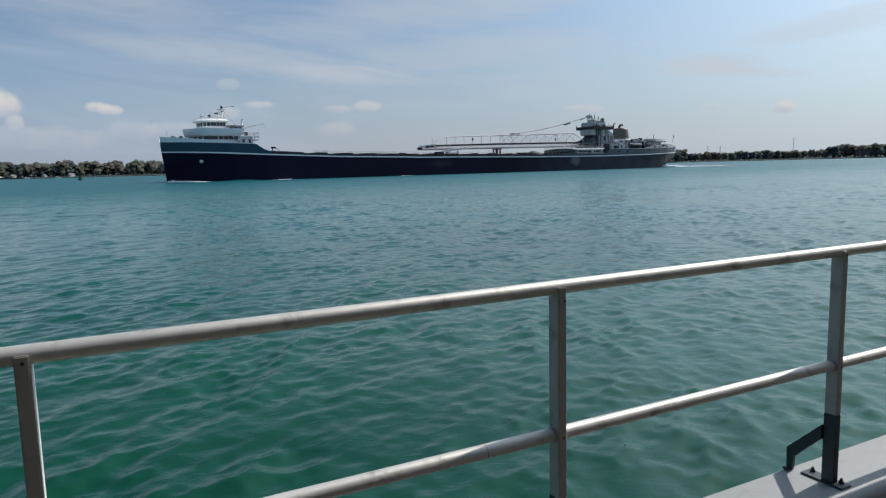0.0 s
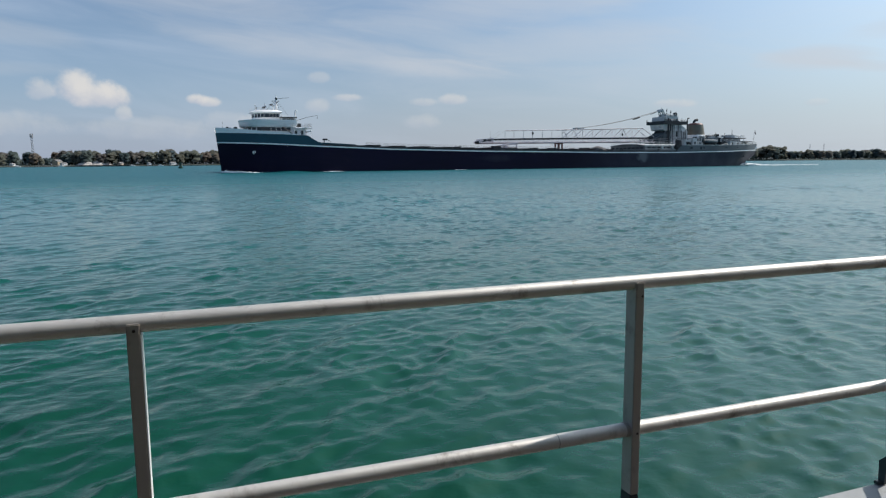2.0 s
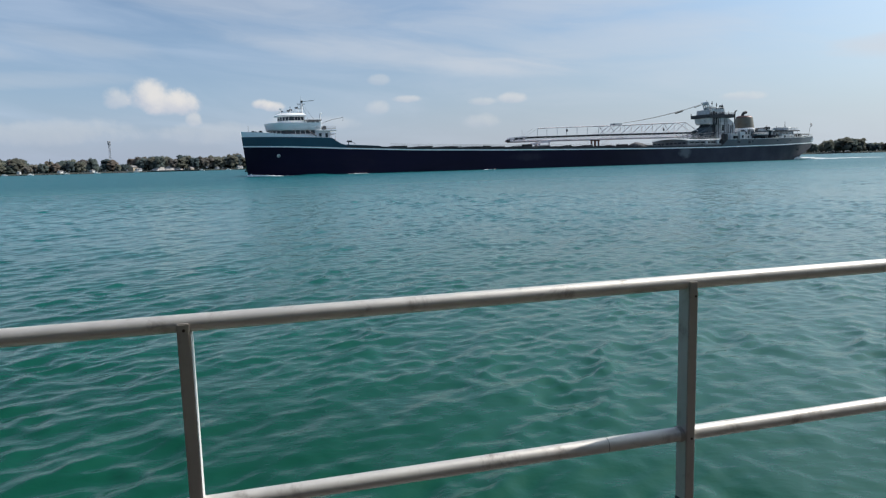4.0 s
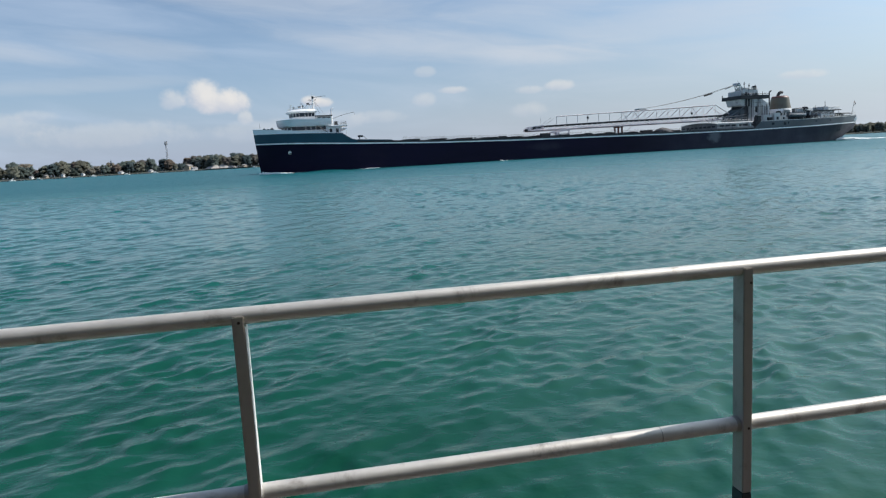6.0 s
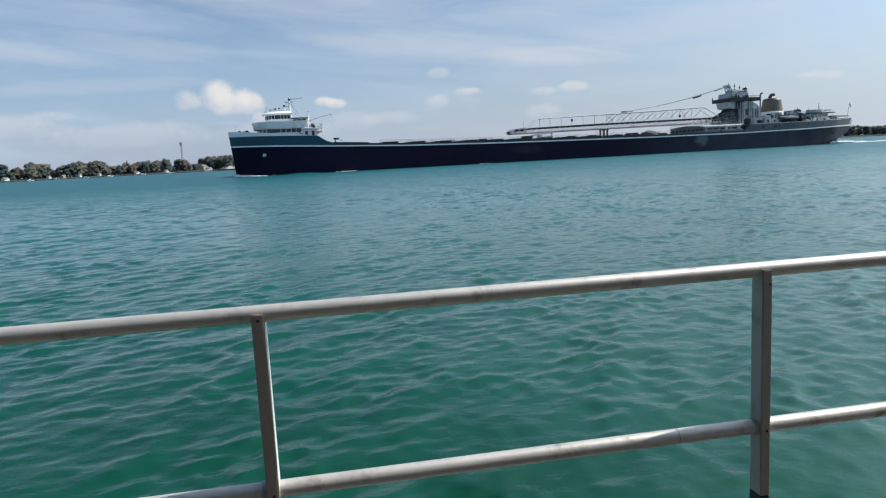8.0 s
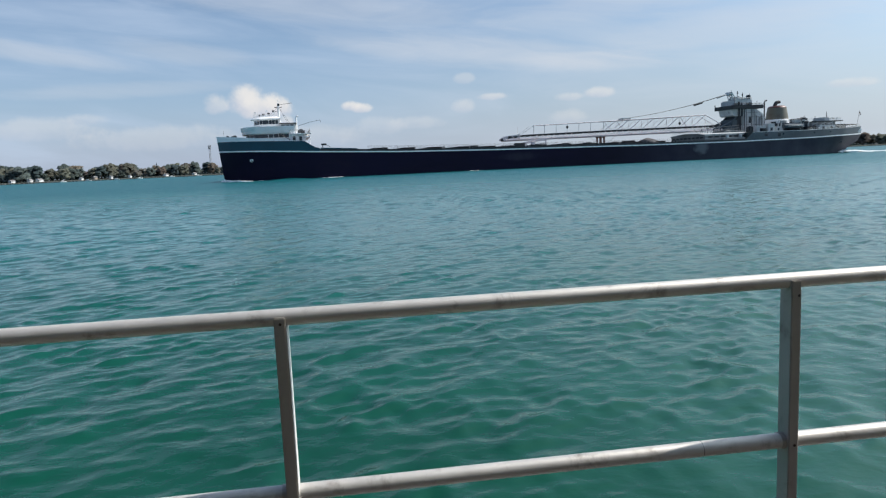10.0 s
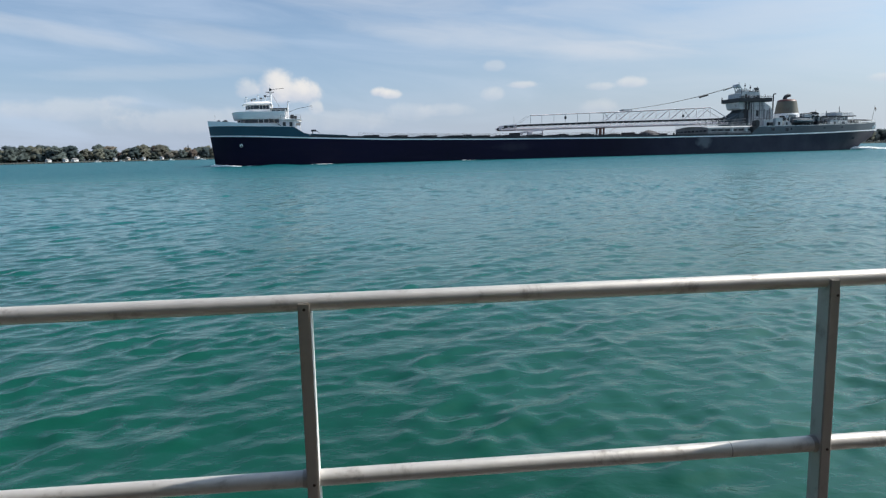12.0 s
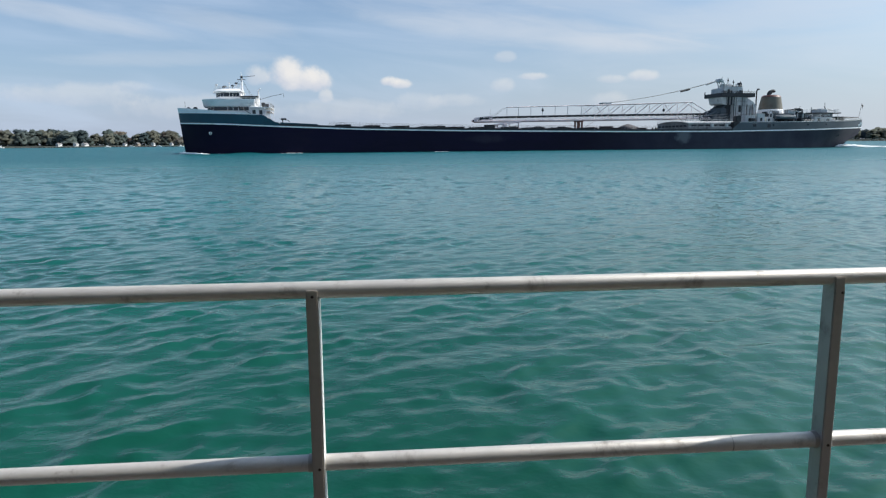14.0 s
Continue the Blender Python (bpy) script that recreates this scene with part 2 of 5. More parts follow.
WATER = water_material()
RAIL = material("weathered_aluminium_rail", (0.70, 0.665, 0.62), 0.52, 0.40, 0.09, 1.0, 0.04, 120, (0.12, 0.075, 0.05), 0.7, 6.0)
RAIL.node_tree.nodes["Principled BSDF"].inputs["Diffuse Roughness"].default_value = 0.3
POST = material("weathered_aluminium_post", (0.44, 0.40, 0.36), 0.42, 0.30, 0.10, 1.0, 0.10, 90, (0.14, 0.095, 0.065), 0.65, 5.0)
# sunlight on the posts' sunward side, painted as a lighter aluminium
SUNLIT_EDGE = material("sunlit_side_aluminium", (0.86, 0.85, 0.83), 0.5, 0.0, 0.05, 2.0, 0.05, 90)
POST_FOOT = material("black_coated_steel", (0.026, 0.040, 0.046), 0.45, 0.1, 0.3, 1.0, 0.15, 80)
RUST = material("rusted_bolt", (0.05, 0.035, 0.028), 0.75, 0.3, 0.4, 4.0, 0.3, 200)
COPING = material("grey_painted_dock_cap", (0.30, 0.31, 0.31), 0.6, 0.0, 0.10, 1.0, 0.2, 60, (0.20, 0.19, 0.18), 0.45, 2.2)
PLANK = material("brown_deck_plank", (0.055, 0.040, 0.030), 0.8, 0.0, 0.3, 2.0, 0.4, 30, per_object=0.4, stretch=(0.3, 3, 3))
SEAWALL = material("sheet_pile_steel", (0.12, 0.10, 0.09), 0.8, 0.2, 0.35, 1.0, 0.4, 12, (0.18, 0.08, 0.04), 0.6, 2.0)
LAWN = material("mown_grass", (0.09, 0.13, 0.04), 0.95, 0.0, 0.35, 0.3, 0.5, 20)

HULL = hull_material()
TEAL = material("teal_ship_paint", (0.009, 0.062, 0.092), 0.5, 0.0, 0.2, 0.15, 0.04, 3, (0.015, 0.045, 0.06), 0.5, 0.3)
TEAL.node_tree.nodes["Principled BSDF"].inputs["Specular IOR Level"].default_value = 0.35
WHITE = material("white_ship_paint", (0.90, 0.90, 0.90), 0.45, 0.0, 0.06, 0.3, 0.04, 4, (0.58, 0.53, 0.48), 0.35, 0.4)
GREY_AFT = material("slate_grey_ship_paint", (0.058, 0.080, 0.098), 0.55, 0.0, 0.28, 0.2, 0.05, 4, (0.105, 0.122, 0.132), 0.6, 0.35, stretch=(0.6, 1, 1.6))
HOUSE_GREY = material("weathered_grey_white_steel", (0.54, 0.55, 0.55), 0.55, 0.0, 0.25, 0.4, 0.06, 4, (0.13, 0.115, 0.105), 0.75, 0.6, stretch=(1.3, 1, 0.5))
# dull grey gear; on the after deckhouse the darker tone paints in shade
HOUSE_DULL = material("dull_and_shaded_grey_steel", (0.23, 0.235, 0.235), 0.6, 0.0, 0.3, 0.4, 0.06, 4, (0.09, 0.08, 0.075), 0.7, 0.6, stretch=(1.3, 1, 0.5))
DECK = material("dark_red_brown_deck", (0.045, 0.032, 0.032), 0.7, 0.0, 0.35, 0.3, 0.1, 4)
DARK_STEEL = material("dark_sooty_steel", (0.030, 0.032, 0.036), 0.6, 0.1, 0.3, 0.5, 0.08, 5)
PINK_STEEL = material("faded_pinkish_white_truss_paint", (0.82, 0.73, 0.73), 0.55, 0.0, 0.15, 0.4, 0.05, 6, (0.34, 0.18, 0.15), 0.6, 0.5)
RED_STEEL = material("faded_red_oxide_steel", (0.20, 0.075, 0.055), 0.6, 0.0, 0.3, 0.5, 0.05, 6)
FUNNEL_TAN = material("tan_funnel_paint", (0.155, 0.140, 0.105), 0.5, 0.0, 0.2, 0.3, 0.05, 4, (0.11, 0.05, 0.045), 0.6, 0.35)
FUNNEL_RED = material("dull_red_funnel_band", (0.13, 0.050, 0.045), 0.5, 0.0, 0.2, 0.4, 0.05, 4, (0.05, 0.04, 0.04), 0.6, 0.5)
GLASS = material("dark_window_glass", (0.020, 0.032, 0.045), 0.12, 0.0, 0.2, 0.5)
GLASS.node_tree.nodes["Principled BSDF"].inputs["Specular IOR Level"].default_value = 0.5
TARP = material("weathered_tarpaulin", (0.105, 0.100, 0.105), 0.8, 0.0, 0.25, 0.6, 0.1, 4)
FOAM = material("white_foam", (0.78, 0.82, 0.82), 0.9, 0.0, 0.12, 1.0, 0.6, 3)

# leaf colours lifted and blue-greyed to paint in the haze of distance
HAZED_LEAVES = [material(n, c, 0.95, 0.0, 0.22, 0.12, per_object=0.4) for n, c in (
    ("hazed_green_leaves", (0.165, 0.205, 0.190)), ("hazed_olive_leaves", (0.230, 0.240, 0.195)), ("hazed_autumn_leaves", (0.275, 0.235, 0.195)),
    ("hazed_dark_green_leaves", (0.115, 0.155, 0.160)), ("hazed_bare_twigs", (0.250, 0.240, 0.215)), ("hazed_conifer_needles", (0.095, 0.120, 0.115)))]
for leaf in HAZED_LEAVES:
    leaf_tree = leaf.node_tree
    leaf_shader = leaf_tree.nodes["Principled BSDF"]
    glow_through = leaf_tree.nodes.new("ShaderNodeBsdfTranslucent")
    leaf_tree.links.new(leaf_shader.inputs["Base Color"].links[0].from_socket, glow_through.inputs["Color"])
    both = leaf_tree.nodes.new("ShaderNodeMixShader")
    both.inputs[0].default_value = 0.55
    leaf_tree.links.new(leaf_shader.outputs[0], both.inputs[1]), leaf_tree.links.new(glow_through.outputs[0], both.inputs[2])
    leaf_tree.links.new(both.outputs[0], leaf_tree.nodes["Material Output"].inputs["Surface"])
    leaf_shader.inputs["Specular IOR Level"].default_value = 0.1
DARK_BOARD = material("dark_light_block_board", (0.030, 0.029, 0.028), 0.8, 0.0, 0.25, 0.6, 0.3, 20)
BARK = material("grey_brown_bark", (0.09, 0.07, 0.055), 0.9, 0.0, 0.3, 0.5)
SHORE_GRASS = material("shore_grass", (0.046, 0.058, 0.044), 0.95, 0.0, 0.3, 0.02, stain=(0.06, 0.062, 0.055), stain_amount=0.6, stain_scale=0.02)
SHORE_ROCK = material("dark_rock_revetment", (0.085, 0.082, 0.078), 0.9, 0.0, 0.4, 0.2, 0.5, 1.0)
SIDING = material("white_house_siding", (0.72, 0.72, 0.70), 0.6, 0.0, 0.08, 0.4, per_object=0.2)
TAN_SIDING = material("tan_house_siding", (0.38, 0.31, 0.24), 0.7, 0.0, 0.12, 0.4, per_object=0.3)
ROOF = material("grey_shingle_roof", (0.22, 0.21, 0.21), 0.85, 0.0, 0.25, 0.5, per_object=0.5)
GRAVEL = material("pale_gravel", (0.42, 0.39, 0.36), 0.95, 0.0, 0.2, 0.15, 0.5, 1.5)
TOWER_STEEL = material("galvanised_lattice_steel", (0.42, 0.42, 0.43), 0.6, 0.1, 0.15, 0.5)
BUOY_PAINT = material("dark_green_buoy_paint", (0.015, 0.05, 0.03), 0.5, 0.0, 0.2, 1.0)

# ---------------------------------------------------------------- building blocks


def mesh_of(bm, name, mat, smooth=False):
    me = bpy.data.meshes.new(name)
    bmesh.ops.recalc_face_normals(bm, faces=bm.faces)
    bm.to_mesh(me)
    bm.free()
    if smooth:
        for f in me.polygons:
            f.use_smooth = True
        me.set_sharp_from_angle(angle=radians(35))
    me.materials.append(mat)
    return me


def part(name, bm, mat, parent=None, label="", smooth=False):
    ob = new(name, mesh_of(bm, name, mat, smooth))
    ob.parent = parent
    return tagged(ob, label) if label else ob


def thing(name, label, category, m=None, group="", kind=""):
    ob = new(name)
    if m is not None:
        ob.matrix_basis = m
    return tagged(ob, label, category, group, kind)


def box(bm, x0, x1, y0, y1, z0, z1, bevel=0.0, m=None):
    b = bmesh.new()
    bmesh.ops.create_cube(b, size=1.0)
    bmesh.ops.transform(b, matrix=Matrix.LocRotScale(((x0 + x1) / 2, (y0 + y1) / 2, (z0 + z1) / 2), None, (x1 - x0, y1 - y0, z1 - z0)), verts=b.verts)
    if bevel:
        bmesh.ops.bevel(b, geom=list(b.edges), offset=bevel, segments=2, affect="EDGES")
    if m is not None:
        bmesh.ops.transform(b, matrix=m, verts=b.verts)
    return join(bm, b)


def join(bm, other):
    made = [bm.verts.new(v.co) for v in other.verts]
    other.verts.index_update()
    for f in other.faces:
        bm.faces.new([made[v.index] for v in f.verts])
    other.free()
    return bm


def tube(bm, a, b, r, r2=None, sides=8, caps=True):
    a, b = Vector(a), Vector(b)
    way = b - a
    o = bmesh.new()
    bmesh.ops.create_cone(o, cap_ends=caps, segments=sides, radius1=r, radius2=r if r2 is None else r2, depth=way.length)
    bmesh.ops.transform(o, matrix=Matrix.Translation((a + b) / 2) @ way.to_track_quat("Z", "Y").to_matrix().to_4x4(), verts=o.verts)
    return join(bm, o)


def path_tube(bm, pts, r, sides=6):
    """One continuous round bar along a line of points."""
    pts = [Vector(p) for p in pts]
    rings = []
    for i, p in enumerate(pts):
        way = (pts[min(i + 1, len(pts) - 1)] - pts[max(i - 1, 0)]).normalized()
        side = way.cross(Vector((0, 1, 0.01)) if abs(way.y) < 0.9 else Vector((1, 0, 0))).normalized()
        up = way.cross(side)
        rings.append([p + (side * math.cos(6.2832 * k / sides) + up * math.sin(6.2832 * k / sides)) * r for k in range(sides)])
    return loft(bm, rings)


def loft(bm, rings, close=True, caps=True):
    """Skin between rings of equally many points."""
    made = [[bm.verts.new(p) for p in ring] for ring in rings]
    n = len(made[0])
    for r, s in zip(made, made[1:]):
        for i in range(n if close else n - 1):
            j = (i + 1) % n
            try:
                bm.faces.new((r[i], r[j], s[j], s[i]))
            except ValueError:
                pass
    if caps and close:
        bm.faces.new(made[0]), bm.faces.new(made[-1])
    return bm


def interp(x, pts):
    return float(np.interp(x, [p[0] for p in pts], [p[1] for p in pts]))

# ---------------------------------------------------------------- the river


def make_water():
    """One sheet of water to the horizon: short-crested wind chop as geometry, running out into finer relief with distance."""
    rng = np.random.default_rng(7)
    ox, oy = 0.0, -13.0
    r = list(np.concatenate([np.arange(9.0, 14.6, 0.2), np.arange(14.6, 27.0, 0.048)]))
    while r[-1] < 4600:
        r.append(r[-1] + 0.048 + 0.0046 * (r[-1] - 27) + 0.00004 * max(0.0, r[-1] - 110) ** 2 * (1 if r[-1] < 420 else 420 / r[-1]))
    r = np.array(r)
    spread = 0.165
    fine = np.arange(-66.0, 40.0, spread)
    ang = np.radians(np.concatenate([np.arange(-180.0, -66.0, 8.0), fine, np.arange(40.0, 180.0, 8.0)]))
    ring, col = np.meshgrid(r, ang, indexing="ij")
    x, y = ox - ring * np.sin(ang)[None, :], oy + ring * np.cos(ang)[None, :]
    step = np.maximum(np.gradient(r)[:, None], ring * radians(spread))
    dense = ((ang > radians(-66)) & (ang < radians(40)))[None, :]
    z, dx, dy = np.zeros_like(x), np.zeros_like(x), np.zeros_like(x)
    main = radians(-40)
    # wind comes in soft gusts: patches of livelier and calmer water
    gust = np.zeros_like(x)
    for k in range(9):
        way, length = rng.random() * 6.283, rng.uniform(9, 40)
        gust += np.sin(2 * math.pi / length * (x * math.cos(way) + y * math.sin(way)) + rng.random() * 6.283)
    gust = np.clip(1.0 + 0.11 * gust, 0.55, 1.5)
    # short waves travel in packets, with smoother water between them
    packet = np.zeros_like(x)
    for k in range(16):
        way, length = rng.random() * 6.283, rng.uniform(1.2, 4.5)
        packet += np.sin(2 * math.pi / length * (x * math.cos(way) + y * math.sin(way)) + rng.random() * 6.283) * np.clip(length / step - 2.0, 0, 1)
    packet = 0.80 + 0.34 * np.clip(packet / 2.83, -0.6, 1.8)
    # livelier out in the stream than in the lee of the dock, until one wave can no longer be told from the next
    calm = np.clip((210 - ring) / 130, 0, 1) * (1 + 0.6 * np.clip((ring - 34) / 40, 0, 1))
    for k in range(250):
        length = 0.16 * (2.2 / 0.16) ** (k / 249) * (0.96 + 0.08 * rng.random())
        way = main + rng.normal(0, 0.46 if length > 1.1 else 0.70 if length > 0.4 else 0.8)
        height = 0.00228 * length ** 0.72 * (0.5 + rng.random()) * math.exp(-(length / 1.55) ** 3)
        arg = 2 * math.pi / length * (x * math.cos(way) + y * math.sin(way)) + rng.random() * 6.283
        keep = np.clip((length / step - 2.1) / 1.5, 0, 1) * calm * height
        if length < 1.2:
            keep = keep * gust * packet
        z += keep * np.cos(arg)
        push = keep * np.sin(arg) * 0.85
        dx -= push * math.cos(way)
        dy -= push * math.sin(way)
    z, x, y = z * dense, x + dx * dense, y + dy * dense
    rows, cols = x.shape
    co = np.stack([x, y, z], -1).reshape(-1, 3).astype(np.float32)
    i = np.arange(rows - 1)[:, None] * cols
    j = np.arange(cols)[None, :]
    k = (j + 1) % cols
    quads = np.stack([i + j, i + k, i + cols + k, i + cols + j], -1).reshape(-1, 4)[:, ::-1]
    me = bpy.data.meshes.new("water")
    me.vertices.add(len(co))
    me.vertices.foreach_set("co", co.ravel())
    me.loops.add(quads.size)
    me.loops.foreach_set("vertex_index", np.ascontiguousarray(quads).ravel().astype(np.int32))
    me.polygons.add(len(quads))
    me.polygons.foreach_set("loop_start", np.arange(0, quads.size, 4, dtype=np.int32))
    me.polygons.foreach_set("use_smooth", np.ones(len(quads), dtype=bool))
    me.update(calc_edges=True)
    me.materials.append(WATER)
    return tagged(new("water", me), "choppy teal green river water with small wind waves", "water", kind="structure")


water = make_water()

# ---------------------------------------------------------------- the dock edge
DOCK_Z, RAIL_Z, MID_Z, SPACING = 0.732, 1.8455, 1.311, 1.596


def make_dock():
    dock = thing("dock_edge", "grey painted dock edge with a rounded inner lip above the river", "dock", kind="structure")
    bm = bmesh.new()
    prof = [(0.205, 0.44), (0.205, 0.722), (0.195, DOCK_Z), (-0.085, DOCK_Z), (-0.112, DOCK_Z - 0.004), (-0.135, DOCK_Z - 0.018),
            (-0.148, DOCK_Z - 0.042), (-0.150, DOCK_Z - 0.075), (-0.150, 0.44)]
    loft(bm, [[(x, y, z) for y, z in prof] for x in np.linspace(-16, 24, 41)])
    part("cap", bm, COPING, dock, "pale grey painted cap with scuffs", smooth=True)
    bm = bmesh.new()
    xs = np.arange(-16, 24.01, 0.25)
    outer = [(x, 0.15 + 0.05 * (1 if int(round(x / 0.25)) % 4 < 2 else -1)) for x in xs]
    loft(bm, [[(x, y, -2.5), (x, y, 0.5), (x, -0.05, 0.5), (x, -0.05, -2.5)] for x, y in outer])
    part("sheet_piling", bm, SEAWALL, dock, "rust stained steel sheet piling under the cap")
    ground = bmesh.new()
    box(ground, -300, 300, -120, -2.95, -2.0, 0.60)
    tagged(part("ground", ground, LAWN, None, "mown grass bank behind the dock"), category="ground", kind="structure")
    # unseen wall, added to keep sky light from behind off the railing
    wall = bmesh.new()
    box(wall, -22, 26, -4.6, -4.3, 0.4, 7.6, 0.02)
    for k in range(24):
        box(wall, -22, 26, -4.3, -4.285, 0.62 + 0.29 * k, 0.88 + 0.29 * k, 0.004)
    tagged(part("light_block_wall", wall, DARK_BOARD, None, "plain dark lapped board wall behind the deck, unseen, added to block light"), category="wall", kind="structure")
    deck = thing("deck", "brown timber deck boards beside the dock cap", "deck", kind="structure")
    bm = bmesh.new()
    box(bm, -16, 24, -2.95, -0.16, 0.30, 0.622)
    part("deck_base", bm, SEAWALL, deck)
    plank = bmesh.new()
    box(plank, -1.99, 1.99, -0.068, 0.068, -0.030, 0.0, 0.004)
    me = mesh_of(plank, "plank", PLANK)
    for row in range(19):
        for k in range(11):
            ob = new("plank", me)
            ob.parent = deck
            ob.location = (-15.0 + 4.0 * k - (2.0 if row % 2 else 0.0), -0.225 - 0.144 * row, 0.657)


make_dock()


def make_railing():
    rail = thing("guard_railing", "weathered two-bar metal guard railing along the dock edge", "railing")
    ends = (-3 * SPACING - 0.4, 6 * SPACING + 0.4)
    bm = bmesh.new()
    tube(bm, (ends[0], 0.004, RAIL_Z), (ends[1], 0.004, RAIL_Z), 0.0250, sides=24)
    part("top_rail", bm, RAIL, rail, "pale scuffed round metal handrail", smooth=True)
    bm = bmesh.new()
    tube(bm, (ends[0], 0.006, MID_Z), (ends[1], 0.006, MID_Z), 0.0250, sides=24)
    part("middle_rail", bm, RAIL, rail, "pale round metal bar with brown stains", smooth=True)
    # shared pieces of one post
    post_b, foot_b, brace_b, plate_b, collar_b, bolt_b, nut_b = (bmesh.new() for _ in range(7))
    box(post_b, -0.0165, 0.0165, -0.028, 0.032, DOCK_Z + 0.343, RAIL_Z + 0.004, 0.0030)
    box(foot_b, -0.0170, 0.0170, -0.0285, 0.0325, DOCK_Z + 0.010, DOCK_Z + 0.343, 0.0022)
    # bent flat bar running out to the edge of the cap
    side = [(0.030, DOCK_Z + 0.215), (0.165, DOCK_Z + 0.075), (0.172, DOCK_Z + 0.004), (0.200, DOCK_Z + 0.004),
            (0.203, DOCK_Z + 0.112), (0.030, DOCK_Z + 0.285)]
    loft(brace_b, [[(x, y, z) for y, z in side] for x in (-0.036, -0.0175)])
    box(brace_b, -0.060, -0.005, 0.178, 0.206, DOCK_Z + 0.0005, DOCK_Z + 0.016, 0.003)
    box(plate_b, -0.030, 0.045, -0.078, 0.130, DOCK_Z + 0.0005, DOCK_Z + 0.0105, 0.002)
    tube(collar_b, (-0.030, 0.006, MID_Z), (-0.0167, 0.006, MID_Z), 0.0275, sides=20)
    tube(bolt_b, (0, -0.0300, 0), (0, -0.0275, 0), 0.0045, sides=8)
    tube(nut_b, (0, 0, 0), (0, 0, 0.010), 0.0125, sides=6)
    tube(nut_b, (0, 0, 0.010), (0, 0, 0.022), 0.0065, sides=8)
    # thin pale strip that paints the sunlit side of each post
    edge_b = bmesh.new()
    box(edge_b, 0.0163, 0.0195, -0.0245, 0.0285, DOCK_Z + 0.345, RAIL_Z - 0.028, 0.0012)
    edge_m = mesh_of(edge_b, "sunlit_strip", SUNLIT_EDGE)
    mark_b = bmesh.new()
    for k in range(2):
        tube(mark_b, (0.0, 0.006, 0.0), (0.001 + 0.001 * k, 0.006, 0.0), 0.0252, sides=20)
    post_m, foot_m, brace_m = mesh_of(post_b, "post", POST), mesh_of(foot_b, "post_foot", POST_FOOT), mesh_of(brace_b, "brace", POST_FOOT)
    plate_m, collar_m = mesh_of(plate_b, "base_plate", POST_FOOT), mesh_of(collar_b, "collar", POST)
    bolt_m, nut_m = mesh_of(bolt_b, "bolt", RUST), mesh_of(nut_b, "anchor_bolt", POST_FOOT)
    mark_m = mesh_of(mark_b, "joint_ring", RUST)
    for k in range(-3, 7):
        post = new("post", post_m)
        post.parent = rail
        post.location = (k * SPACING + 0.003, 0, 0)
        for name, me, at in (("post_foot", foot_m, (0, 0, 0)), ("brace", brace_m, (0, 0, 0)), ("sunlit_strip", edge_m, (0, 0, 0)), ("base_plate", plate_m, (0, 0, 0)),
                             ("collar", collar_m, (0, 0, 0)), ("bolt", bolt_m, (0.004, 0, MID_Z - 0.006)), ("bolt", bolt_m, (0.002, 0, RAIL_Z - 0.014) if k % 2 == 0 else (0.009, 0, RAIL_Z - 0.045)),
                             ("anchor_bolt", nut_m, (0.026, 0.102, DOCK_Z + 0.0105)), ("anchor_bolt", nut_m, (0.026, -0.040, DOCK_Z + 0.0105))):
            ob = new(name, me)
            ob.parent, ob.location = post, at
        if k % 2 == 1:
            ring = new("joint_ring", mark_m)
            ring.parent, ring.location = rail, (k * SPACING - 0.300, 0.0, MID_Z)


make_railing()

# ---------------------------------------------------------------- the lake freighter
# Ship's own axes: x aft from the stem, y to the far side, z up from the water.
STRIPE = [(-1, 7.42), (0, 7.40), (12, 6.95), (24, 6.35), (44, 5.60), (70, 5.10), (97, 4.85), (116, 4.65), (145, 4.62), (170, 4.95), (192, 5.55)]
BEAM = [(0, 0.35), (1, 1.7), (3, 3.7), (6, 5.9), (10, 7.7), (16, 9.2), (24, 9.9), (30, 10.0), (150, 10.0), (165, 9.6), (175, 8.6), (183, 7.0), (189, 4.7), (193.3, 2.6), (194.5, 0.5)]
BEAM_WL = [(0, 0.1), (1, 0.25), (3, 1.9), (6, 4.2), (10, 6.6), (16, 8.7), (24, 9.8), (30, 10.0), (150, 10.0), (162, 9.4), (172, 7.8), (180, 5.0), (186, 2.2), (189, 0.5), (194.5, 0.1)]
STATIONS = [0, 0.6, 1.3, 2.2, 3.5, 5, 7, 9, 12, 15, 18, 21, 24.3, 30, 38, 48, 60, 75, 90, 105, 116, 125, 135, 145, 152, 158, 164, 169, 173, 177, 180.5, 183.5, 186, 188, 190, 191.8, 193.3, 194.5]


def stripe_z(x):
    return interp(x, STRIPE)


def half(x, z):
    """Half breadth of the hull at a station and height."""
    k = max(0.0, min(1.0, z / max(1.0, stripe_z(x))))
    wl, top = interp(x, BEAM_WL), interp(x, BEAM)
    flare = k ** (1.0 if x < 100 else 1.5)
    return wl + (top - wl) * flare


def stem_shift(x, z):
    """Rake of the stem: points low down lie further aft."""
    return (0.95 - 0.105 * z) * max(0.0, 1 - x / 6.0) if x < 6 else 0.0


def bottom_z(x):
    """The counter: the bottom of the plating rises clear of the water at the stern."""
    return interp(x, [(0, -2.5), (178, -2.5), (184, -1.2), (188, 0.1), (190, 1.9), (193, 3.6), (194.5, 4.9)])


